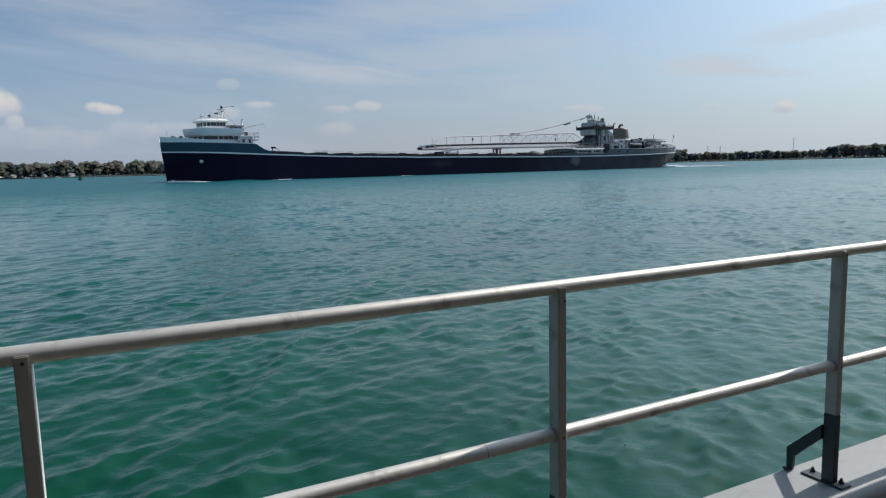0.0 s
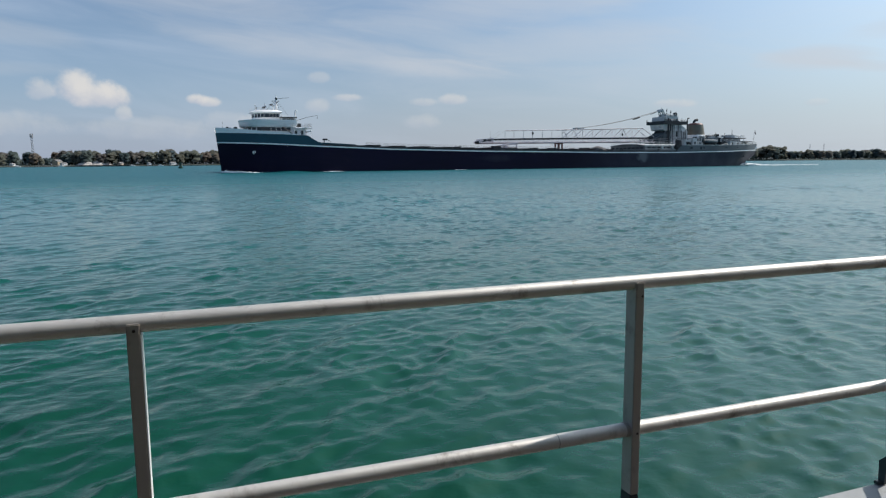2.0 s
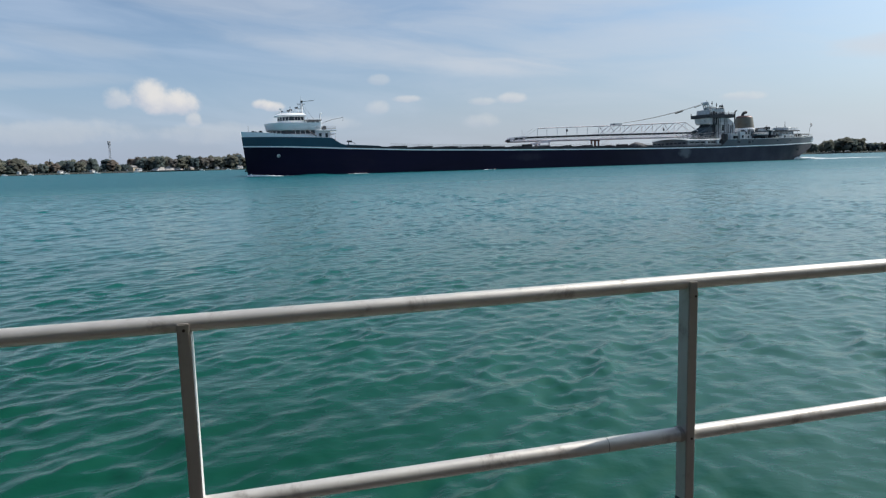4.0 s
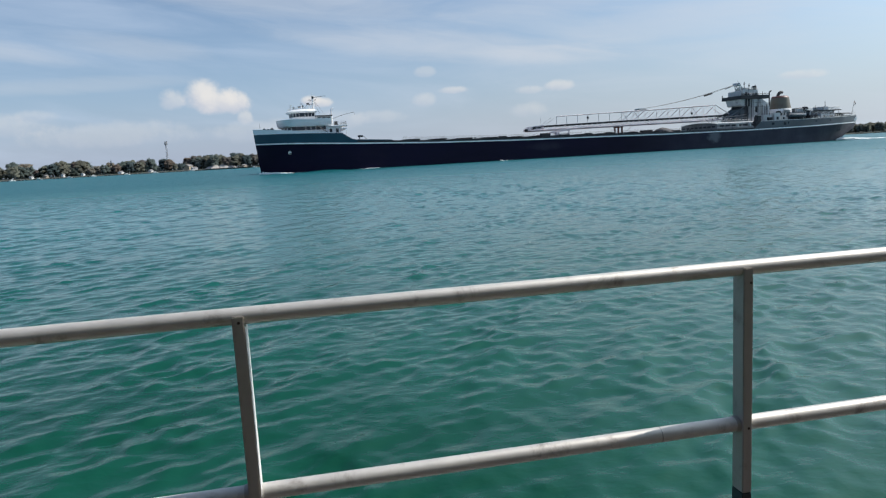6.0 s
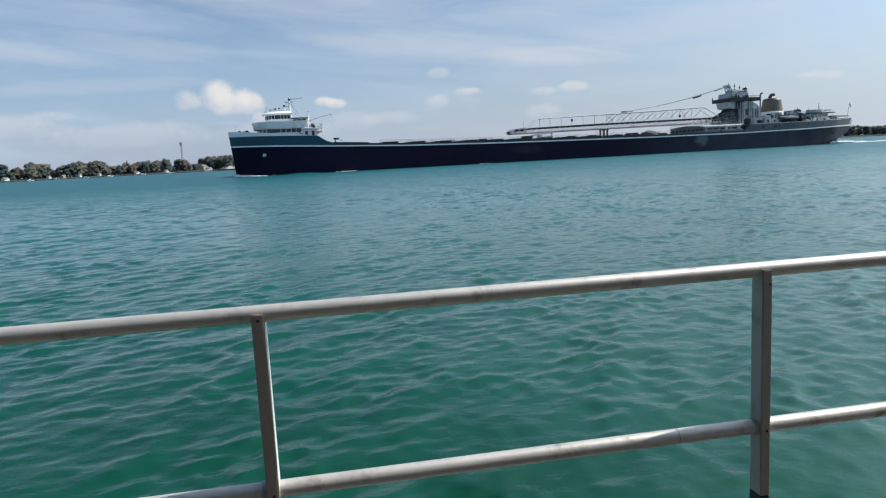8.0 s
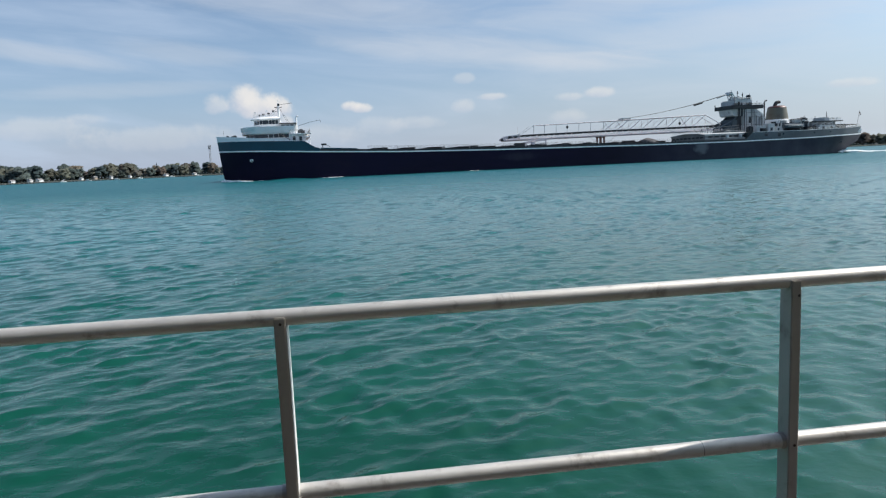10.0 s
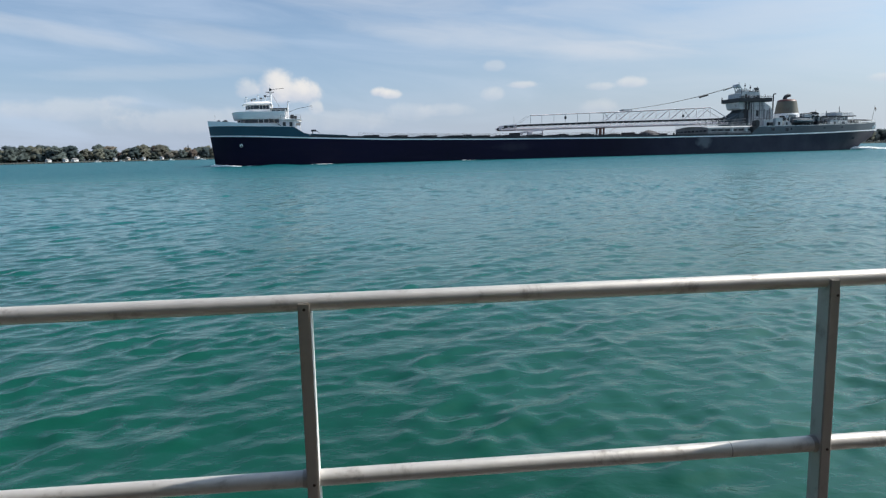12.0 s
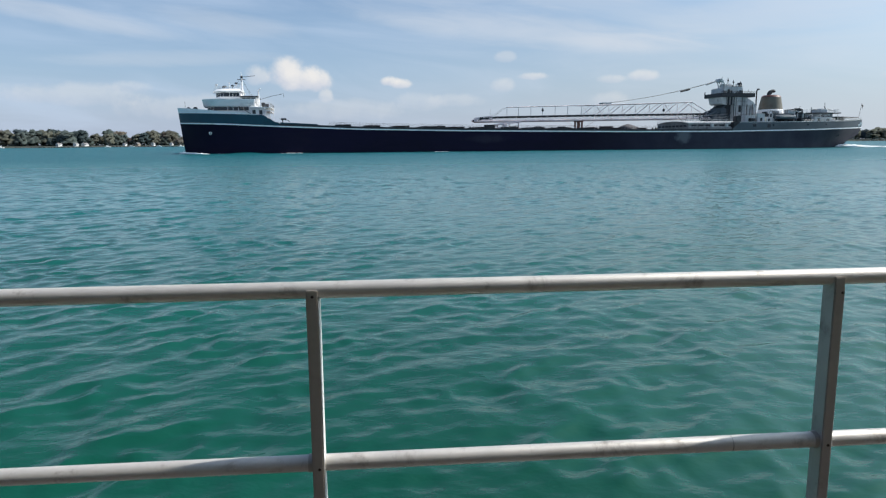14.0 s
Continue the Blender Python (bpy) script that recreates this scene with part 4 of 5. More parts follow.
            pts.append((112.8 + 33.2 * k, y, 12.8 + 6.1 * k - 3.0 * k * (1 - k)))
        part("hoist_cable", path_tube(bmesh.new(), pts, 0.065, 5), HOUSE_DULL, boom, "sagging steel hoist cable")
    part("cable_block", tube(bmesh.new(), (135.6, 0, 16.05), (138.4, 0, 16.75), 0.26, sides=8), DARK_STEEL, boom)
    part("cable_block", tube(bmesh.new(), (143.4, 0, 18.0), (146.2, 0, 18.95), 0.24, sides=8), HOUSE_GREY, boom)
    # rest under the boom
    for x in (104.5, 105.7):
        bm = bmesh.new()
        box(bm, x - 0.22, x + 0.22, -1.2, -0.8, stripe_z(x) + 0.44, 8.0, 0.04)
        box(bm, x - 0.22, x + 0.22, 0.8, 1.2, stripe_z(x) + 0.44, 8.0, 0.04)
        box(bm, x - 0.24, x + 0.24, -1.4, 1.4, 7.55, 7.98, 0.04)
        part("boom_rest", bm, RED_STEEL, ship, "faded red boom crutch post")
    for a, b in ((100.8, 104.2), (109.6, 106.0)):
        part("rest_brace", tube(bmesh.new(), (b, -1.0, 5.8), (a, -1.0, 8.0), 0.06, sides=5), PINK_STEEL, ship)


unloading_boom()


def after_works():
    # long low house over the unloading gear, cambered and railed on top
    camber = lambda y, z: z - 0.55 * (abs(y) / 8.5) ** 2
    ys = (-8.5, -7, -5, -2.5, 0, 2.5, 5, 7, 8.5)
    bm = loft(bmesh.new(), [[(x, -8.5, 5.05), (x, 8.5, 5.05)] + [(x, y, camber(y, 7.55)) for y in reversed(ys)] for x in (133.4, 150.0)])
    house = part("unloading_house", bm, HOUSE_DULL, ship, "dull grey deckhouse with a cambered top")
    bm = loft(bmesh.new(), [[(x, y, camber(y, 7.56)) for y in ys] + [(x, y, camber(y, 7.72)) for y in reversed(ys)] for x in (133.1, 150.0)])
    part("house_roof", bm, HOUSE_GREY, house, "pale deck edge")
    # slots along the side of the house, between two pale rubbing strips
    for k in range(7):
        x = 134.4 + 2.1 * k
        part("slot", box(bmesh.new(), x, x + 1.5, -8.56, -8.46, 6.15, 6.62, 0.02), DARK_STEEL, house, "dark slot in the side")
    for k in range(8):
        y = -7.6 + 2.0 * k
        part("slot", box(bmesh.new(), 133.33, 133.45, y, y + 1.4, 6.05, 6.55, 0.02), DARK_STEEL, house, "dark slot in the front")
    for z in (5.95, 6.78):
        part("strip", box(bmesh.new(), 133.3, 149.6, -8.60, -8.48, z, z + 0.10, 0.02), HOUSE_GREY, house)
    front = [(133.3, y, camber(y, 7.7)) for y in (8.3, 4, 0, -4, -8.3)] + [(141, -8.3, 7.15), (147, -8.3, 7.15)]
    part("roof_rail", rails(bmesh.new(), front, 0.85, 1.8, 0.03), HOUSE_GREY, house)
    part("side_locker", box(bmesh.new(), 138.6, 146.0, -9.5, -8.55, 5.1, 5.9, 0.06), HOUSE_DULL, ship, "dull grey side casing")
    for x in (140.2, 144.6):
        part("vent_box", box(bmesh.new(), x - 0.35, x + 0.35, -9.5, -8.8, 5.88, 6.75, 0.08), HOUSE_GREY, ship)
    bm = bmesh.new()
    box(bm, 146.3, 149.3, -9.6, -8.2, 5.2, 7.3, 0.2)
    box(bm, 147.4, 148.9, -9.3, -7.6, 7.2, 8.9, 0.2)
    part("winch", bm, DARK_STEEL, ship)
    part("winch_arm", tube(bmesh.new(), (145.8, -9.3, 5.2), (148.8, -9.0, 7.8), 0.18, sides=6), DARK_STEEL, ship)
    # hoist tower
    tower = part("hoist_tower", box(bmesh.new(), 150.0, 153.6, -3.2, 4.2, 7.2, 14.4, 0.1), HOUSE_GREY, ship, "weathered pale grey hoist tower over the after deck")
    bm = loft(bmesh.new(), [[(x0, -2.6, z), (151.3, -3.0, z), (151.3, 4.0, z), (x0, 3.6, z)] for x0, z in ((147.6, 12.35), (147.0, 12.7), (146.5, 14.4))])
    cab = part("control_cab", bm, HOUSE_GREY, tower, "pale overhanging cab")
    for k in range(3):
        part("stiffener", box(bmesh.new(), 148.6 + k * 0.95, 148.95 + k * 0.95, -3.15, -2.7, 12.2, 14.4), DARK_STEEL, cab)
    part("trunk", box(bmesh.new(), 148.4, 150.0, -2.4, 3.4, 7.4, 12.4, 0.15), DARK_STEEL, tower, "dark machinery trunk")
    bm = bmesh.new()
    box(bm, 145.9, 156.6, -3.8, 4.8, 14.4, 14.62, 0.05)
    for y in (-3.75, 4.75):
        box(bm, 146.0, 156.5, y - 0.06, y + 0.06, 14.6, 15.5, 0.03)
    for x in (145.96, 156.54):
        box(bm, x - 0.06, x + 0.06, -3.75, 4.75, 14.6, 15.5, 0.03)
    part("platform", bm, DARK_STEEL, tower, "dark walled platform")
    part("lamp_post", tube(bmesh.new(), (146.0, 4.6, 15.4), (146.0, 4.6, 16.2), 0.14, sides=6), DARK_STEEL, tower)
    bm = loft(bmesh.new(), [[(x0, -2.8, z), (x1, -2.8, z), (x1, 3.6, z), (x0, 3.6, z)] for x0, x1, z in ((147.2, 153.4, 14.6), (147.4, 153.2, 16.9), (147.9, 152.4, 17.2))])
    part("machinery_house", bm, HOUSE_GREY, tower, "pale grey winch house")
    part("house_vent", box(bmesh.new(), 148.4, 150.2, -2.2, 1.4, 17.2, 18.0, 0.1), HOUSE_GREY, tower)
    part("platform_rail", rails(bmesh.new(), [(147.4, -2.8, 16.9), (153.2, -2.8, 16.9), (153.2, 3.4, 16.9)], 0.8, 1.1, 0.035), HOUSE_GREY, tower)
    bm = bmesh.new()
    for y in (-1.7, 0.3):
        tube(bm, (147.6, y, 16.9), (147.0, y, 19.3), 0.15, sides=6)
        tube(bm, (149.2, y, 17.1), (147.0, y, 19.3), 0.15, sides=6)
    tube(bm, (146.9, -1.9, 19.2), (146.9, 0.5, 19.2), 0.42, sides=12)
    box(bm, 146.4, 148.0, -1.5, 0.1, 18.6, 19.2, 0.1)
    part("head_frame", bm, HOUSE_GREY, tower, "grey sheave frame")
    for x, y, h in ((149.6, -1.0, 19.9), (150.9, -1.6, 19.3), (152.9, -2.0, 18.9)):
        bm = tube(bmesh.new(), (x, y, 16.9), (x, y, h), 0.08, sides=5)
        box(bm, x - 0.22, x + 0.22, y - 0.12, y + 0.12, h - 0.9, h - 0.5, 0.04)
        part("aerial", bm, DARK_STEEL, tower)
    # doors, lockers and vents crowded round the winch house
    rng = random.Random(19)
    for k in range(13):
        x = 147.3 + 0.46 * k
        w, h = rng.uniform(0.12, 0.3), rng.uniform(0.4, 1.3)
        z = 14.65 + rng.random() * 0.9
        part("panel", box(bmesh.new(), x - w, x + w, -3.05, -2.76, z, z + h, 0.03), (DARK_STEEL, HOUSE_DULL, WHITE, GREY_AFT)[rng.randrange(4)], tower)
    for k in range(7):
        x, y = 147.9 + 0.72 * k, rng.uniform(-2.4, 1.0)
        w, h = rng.uniform(0.15, 0.4), rng.uniform(0.3, 1.1)
        part("roof_gear", box(bmesh.new(), x - w, x + w, y - 0.3, y + 0.3, 16.85, 17.2 + h, 0.05), (HOUSE_GREY, DARK_STEEL, HOUSE_DULL)[k % 3], tower)
    part("cable_drum", box(bmesh.new(), 152.2, 153.2, -2.4, -1.2, 17.2, 18.5, 0.15), DARK_STEEL, tower)
    bm = loft(bmesh.new(), [[(153.6, -3.2, z), (x1, -3.2, z), (x1, 4.2, z), (153.6, 4.2, z)] for x1, z in ((157.4, 7.2), (157.4, 12.0), (156.6, 13.0), (154.4, 14.3))])
    part("annex", bm, HOUSE_GREY, tower, "streaked grey annex with a sloped top")
    for k in range(3):
        part("panel_rib", box(bmesh.new(), 154.4 + k * 1.0, 154.58 + k * 1.0, -3.4, -3.15, 8.0, 12.4 - 0.4 * k), HOUSE_DULL, tower)
    bm = path_tube(bmesh.new(), [(157.8, -2.6, 8.0), (157.8, -2.6, 16.2), (158.0, -2.6, 16.6), (158.6, -2.6, 16.7)], 0.2)
    part("exhaust_pipe", bm, DARK_STEEL, tower, "dark hooked exhaust pipe")
    # sloping legs and clutter under the cab
    bm = bmesh.new()
    for y in (-2.2, 2.6):
        tube(bm, (141.8, y, 8.9), (147.2, y, 11.0), 0.26, sides=6)
        tube(bm, (144.0, y, 8.0), (148.6, y, 12.4), 0.25, sides=6)
    box(bm, 144.4, 148.6, -2.8, 3.0, 7.5, 9.6, 0.2)
    box(bm, 146.6, 148.6, -2.6, 2.8, 9.6, 11.4, 0.2)
    part("boom_pivot", bm, GREY_AFT, ship, "dark boom pivot frame")
    # boat deck clutter between tower and funnel
    rng = random.Random(11)
    for x, w, y, h, m in ((150.5, 3.2, -7.6, 2.0, HOUSE_GREY), (154.2, 2.4, -7.8, 2.5, HOUSE_GREY), (157.2, 1.9, -7.4, 1.6, HOUSE_GREY), (168.4, 3.4, -7.2, 1.3, DARK_STEEL), (172.6, 2.6, -7.4, 1.6, HOUSE_GREY), (151.8, 1.4, -8.3, 1.2, DARK_STEEL), (176.0, 3.2, -6.6, 1.5, HOUSE_GREY)):
        bm = box(bmesh.new(), x, x + w, y - 0.9, y + 0.9, 7.0, 7.1 + h, 0.12)
        locker = part("deck_locker", bm, m, ship)
        windows(locker, [x + w * 0.5], y - 0.92, 7.5, 7.9 + h * 0.2, w * 0.3)
    for k in range(34):
        x, y = rng.uniform(150, 186), -rng.uniform(5.2, 7.0)
        y = max(y, -half(x, 6) + 1.0)
        h, w = rng.uniform(0.5, 1.7), rng.uniform(0.25, 0.7)
        z = 7.1
        kind = rng.random()
        bm = bmesh.new()
        if kind < 0.4:
            tube(bm, (x, y, z), (x, y, z + h), 0.16, sides=7)
            box(bm, x - 0.3, x + 0.4, y - 0.3, y + 0.3, z + h - 0.1, z + h + 0.35, 0.1)
            part("vent_cowl", bm, HOUSE_GREY if rng.random() < 0.6 else DARK_STEEL, ship)
        elif kind < 0.75:
            box(bm, x - w, x + w, y - 0.4, y + 0.4, z, z + h * 0.7, 0.08)
            part("deck_locker", bm, HOUSE_GREY if rng.random() < 0.5 else DARK_STEEL, ship)
        else:
            tube(bm, (x, y, z), (x, y, z + h + 1.0), 0.06, sides=5)
            part("stanchion", bm, HOUSE_GREY, ship)
    for x in (171.5, 174.5, 177.0):
        bm = path_tube(bmesh.new(), [(x, -6.4, 7.1), (x + 0.2, -6.6, 9.0), (x + 1.3, -7.2, 9.4)], 0.09)
        part("pipe", bm, HOUSE_GREY, ship)
    # doors in the tower and annex
    for x, z in ((152.3, 7.4), (155.9, 7.4), (152.3, 10.2)):
        part("door", box(bmesh.new(), x - 0.4, x + 0.4, -3.27, -3.19, z, z + 1.9, 0.02), DARK_STEEL, tower, "dark steel door")
    # lifeboat on davits
    boat = bmesh.new()
    rings = []
    for i in range(9):
        k = i / 8
        w = 1.15 * math.sin(math.pi * (0.08 + 0.84 * k)) ** 0.6
        rings.append([(160.3 + 6.2 * k, -8.0 + w * math.cos(a), 8.55 + 0.75 * math.sin(a) * (0.7 + 0.3 * w)) for a in np.linspace(0, 2 * math.pi, 10, endpoint=False)])
    loft(boat, rings)
    life = part("lifeboat", boat, GREY_AFT, ship, "slate grey covered lifeboat", smooth=True)
    part("keel_band", box(bmesh.new(), 160.9, 165.9, -9.12, -9.02, 8.55, 8.72, 0.03), HOUSE_GREY, life)
    for x in (159.9, 166.8):
        bm = path_tube(bmesh.new(), [(x, -7.2, 7.1), (x, -7.3, 9.6), (x, -7.9, 10.3), (x, -8.6, 10.2)], 0.16)
        part("davit", bm, HOUSE_GREY, ship, "pale curved boat davit", smooth=True)
    # funnel
    def ring(x0, x1, hw, z, n=28):
        cx, rx = (x0 + x1) / 2, (x1 - x0) / 2
        return [(cx + rx * math.cos(2 * math.pi * i / n), hw * math.sin(2 * math.pi * i / n), z) for i in range(n)]
    casing = part("engine_casing", box(bmesh.new(), 159.0, 171.0, -6.0, 6.0, 7.0, 9.7, 0.1), GREY_AFT, ship)
    windows(casing, np.arange(160.2, 170.5, 1.9), -6.02, 8.2, 9.0, 0.7)
    fun = part("funnel", loft(bmesh.new(), [ring(161.1, 167.7, 3.3, 11.05), ring(161.75, 167.05, 2.70, 14.55)]), FUNNEL_TAN, ship, "tapered tan funnel with red top and white base", smooth=True)
    part("funnel_base", loft(bmesh.new(), [ring(160.9, 167.9, 3.5, 9.7), ring(161.0, 167.8, 3.45, 10.85), ring(161.1, 167.7, 3.3, 11.06)]), WHITE, fun, "white funnel base", smooth=True)
    part("funnel_top", loft(bmesh.new(), [ring(161.75, 167.05, 2.70, 14.55), ring(161.9, 166.9, 2.5, 14.9), ring(162.5, 166.3, 2.0, 15.2)]), FUNNEL_RED, fun, "dull red funnel top", smooth=True)
    for x, y in ((163.0, -0.6), (164.2, 0.5)):
        bm = path_tube(bmesh.new(), [(x, y, 14.9), (x + 0.05, y, 15.6), (x + 0.5, y, 16.15), (x + 1.1, y, 16.35), (x + 1.6, y, 16.4)], 0.42, 10)
        part("uptake", bm, DARK_STEEL, fun, "sooty bent uptake pipe", smooth=True)
    # after deckhouse and its upper deck
    # shade under the boat deck is put into this duller wall colour
    bm = box(bmesh.new(), 171.1, 180.2, -6.2, 6.2, 7.0, 9.7, 0.08)
    dh = part("after_deckhouse", bm, HOUSE_DULL, ship, "after deckhouse in grey darkened for shade")
    windows(dh, np.arange(172.2, 179.6, 1.7), -6.22, 8.2, 8.9, 0.6)
    part("boat_deck", box(bmesh.new(), 168.2, 182.6, -6.6, 6.6, 9.7, 9.95, 0.04), DARK_STEEL, ship, "dark upper deck edge")
    for x in np.arange(170.4, 182, 2.8):
        part("stanchion", tube(bmesh.new(), (x, -6.5, 7.2), (x, -6.5, 9.7), 0.08, sides=6), HOUSE_GREY, ship)
    part("boat_deck_rail", rails(bmesh.new(), [(169.8, -6.5, 9.9), (176, -6.5, 9.9), (181.8, -6.5, 9.9), (181.8, 6.5, 9.9)], 0.95, 1.6, 0.03), HOUSE_GREY, ship)
    for x0, x1, h, m in ((169.8, 172.6, 1.2, DARK_STEEL), (178.6, 180.6, 1.3, HOUSE_GREY), (170.5, 171.8, 0.7, DARK_STEEL)):
        part("skylight", box(bmesh.new(), x0, x1, -3.5, 1.0, 9.9, 9.9 + h, 0.1), m, ship)
    bm = bmesh.new()
    tube(bm, (181.4, -1.5, 9.9), (181.2, -1.5, 13.0), 0.16, 0.06, 6)
    tube(bm, (181.3, -1.5, 11.4), (184.4, -1.5, 10.6), 0.05, sides=5)
    part("aftermast", bm, DARK_STEEL, ship)
    for x, y, h, r in ((173.0, -1.5, 12.0, 0.06), (175.2, -3.5, 11.6, 0.08)):
        part("stanchion", tube(bmesh.new(), (x, y, 9.9), (x, y, h), r, sides=5), DARK_STEEL, ship)
    part("stern_house", box(bmesh.new(), 180.2, 186.0, -4.2, 4.2, 7.2, 8.9, 0.1), HOUSE_DULL, ship)
    # canopy over the stern, rail and ensign staff
    bm = loft(bmesh.new(), [[(x, -w, 8.62), (x, w, 8.62), (x, w, 8.78), (x, -w, 8.78)] for x, w in ((182, 6.6), (188, 4.9), (191.5, 3.0), (193, 1.0))])
    part("stern_canopy", bm, DARK_STEEL, ship)
    aft_edge = [(x, -half(x, 6) + 0.1, 7.4 + 0.045 * (x - 185)) for x in (168, 176, 182, 187, 190.5, 192.6)]
    part("stern_rail", rails(bmesh.new(), aft_edge, 1.1, 1.3, 0.03), HOUSE_GREY, ship)
    bm = tube(bmesh.new(), (194.2, 0, 8.0), (195.2, 0, 13.0), 0.05, sides=5)
    staff = part("ensign_staff", bm, DARK_STEEL, ship)
    bm = bmesh.new()
    rings = [[(195.1 + 0.18 * math.sin(k * 1.7), 0.25 * math.sin(k * 1.3) - 0.1, 13.0 - 0.3 * k), (195.4 + 0.1 * math.sin(k * 1.1), 0.3 * math.cos(k) - 0.1, 12.9 - 0.32 * k)] for k in range(6)]
    loft(bm, [r + [(p[0], p[1] + 0.05, p[2]) for p in reversed(r)] for r in rings])
    part("ensign", bm, DARK_STEEL, staff, "limp dark flag")
    # dark ports in the quarter and a pale mark at the counter
    for x, z, w, h in ((157.2, 6.2, 0.9, 0.9), (158.6, 6.4, 0.5, 0.6), (152.6, 6.3, 1.0, 0.7), (183.0, 3.6, 0.8, 0.9), (170.0, 6.5, 0.4, 0.4), (176.5, 6.6, 0.4, 0.4)):
        y = -half(x, z)
        part("port", box(bmesh.new(), x - w / 2, x + w / 2, y - 0.07, y + 0.1, z - h / 2, z + h / 2, 0.03), GLASS, ship, "dark opening in the plating")
    for x, z in ((191.6, 6.4), (192.6, 6.9)):
        y = -half(x, z)
        part("fairlead", box(bmesh.new(), x - 0.5, x + 0.5, y - 0.25, y + 0.1, z - 0.3, z + 0.3, 0.12), WHITE, ship, "white rounded fairlead")
    # pipes, lockers and a winch crowded round the funnel
    for x, y, z0, z1, m in ((159.4, -6.6, 7.1, 10.6, HOUSE_GREY), (168.6, -6.3, 7.1, 10.2, HOUSE_GREY), (158.7, -6.4, 7.1, 9.4, DARK_STEEL), (170.1, -6.5, 7.1, 9.9, HOUSE_GREY)):
        part("pipe", path_tube(bmesh.new(), [(x, y, z0), (x, y, z1 - 0.5), (x + 0.3, y, z1 - 0.1), (x + 1.1, y, z1)], 0.17, 7), m, ship)
    for x, w, z, h, m in ((161.4, 1.6, 9.7, 0.7, HOUSE_DULL), (165.8, 2.3, 9.7, 0.9, HOUSE_GREY), (168.6, 1.3, 9.7, 1.5, DARK_STEEL), (158.4, 1.0, 9.4, 0.8, DARK_STEEL)):
        part("deck_locker", box(bmesh.new(), x, x + w, -5.9, -4.7, z - 0.02, z + h, 0.08), m, ship)
    # handrails round the casing and the tower platform
    part("casing_rail", rails(bmesh.new(), [(159.1, -5.9, 9.7), (168.2, -5.9, 9.7)], 1.0, 1.5, 0.03), HOUSE_GREY, ship)
    part("platform_rail", rails(bmesh.new(), [(146.0, -3.8, 15.5), (156.5, -3.8, 15.5)], 0.5, 1.3, 0.03), DARK_STEEL, ship)
    # struts, walkway and pipes at the root of the boom
    rng = random.Random(31)
    for k in range(18):
        x = 134.5 + k * 0.78
        part("strut", tube(bmesh.new(), (x, -3.6, 7.6), (x + rng.uniform(-1.4, 1.8), -3.4, 8.6 + rng.uniform(0.2, 1.6)), rng.uniform(0.06, 0.12), sides=5),
             (HOUSE_DULL, DARK_STEEL, GREY_AFT)[k % 3], ship)
    for z in (8.35, 9.15):
        part("side_beam", path_tube(bmesh.new(), [(134.2, -3.7, z - 0.25), (141, -3.7, z), (148.2, -3.7, z + 0.5)], 0.08, 5), HOUSE_DULL, ship)
    for x, z0, z1, m in ((150.3, 7.2, 14.3, DARK_STEEL), (151.0, 9.0, 14.3, HOUSE_DULL), (152.9, 7.2, 14.3, HOUSE_DULL), (153.9, 7.2, 13.9, HOUSE_GREY), (156.2, 7.2, 12.6, HOUSE_DULL), (147.9, 12.5, 14.4, HOUSE_DULL)):
        part("stand_pipe", tube(bmesh.new(), (x, -3.36, z0), (x, -3.36, z1), 0.11, sides=6), m, ship)
    for z in (9.6, 11.9, 13.2):
        part("cable_tray", box(bmesh.new(), 151.3, 157.2 if z < 12 else 154.6, -3.42, -3.22, z, z + 0.12, 0.02), HOUSE_DULL, ship)
    for x, y, h in ((148.3, -2.5, 18.3), (149.0, 1.0, 20.4), (151.8, 1.4, 18.6), (153.0, 0.4, 18.2), (154.8, -3.0, 16.6), (147.3, -2.7, 17.9)):
        part("whip_aerial", tube(bmesh.new(), (x, y, 14.6), (x, y, h), 0.05, sides=5), DARK_STEEL, ship)
    # rudder post
    part("rudder", box(bmesh.new(), 186.6, 189.4, -0.25, 0.25, -2.5, 0.4, 0.1), HULL, ship)


after_works()


def foam_patch(bm, x0, x1, y_of, width, height, seed, n=60):
    """Loose lumps of broken water along a line."""
    rng = random.Random(seed)
    for i in range(n):
        k = rng.random()
        x = x0 + (x1 - x0) * k
        w = width(k) * rng.uniform(0.4, 1.0)
        h = height(k) * rng.uniform(0.4, 1.0)
        o = bmesh.new()
        bmesh.ops.create_icosphere(o, subdivisions=1, radius=1.0)
        y = y_of(x) + rng.uniform(-1, 1) * width(k)
        for v in o.verts:
            j = rng.uniform(0.75, 1.2)
            v.co = Vector((x + v.co.x * w * 1.5 * j, y + v.co.y * w * j, v.co.z * h * j))
        join(bm, o)
    return bm


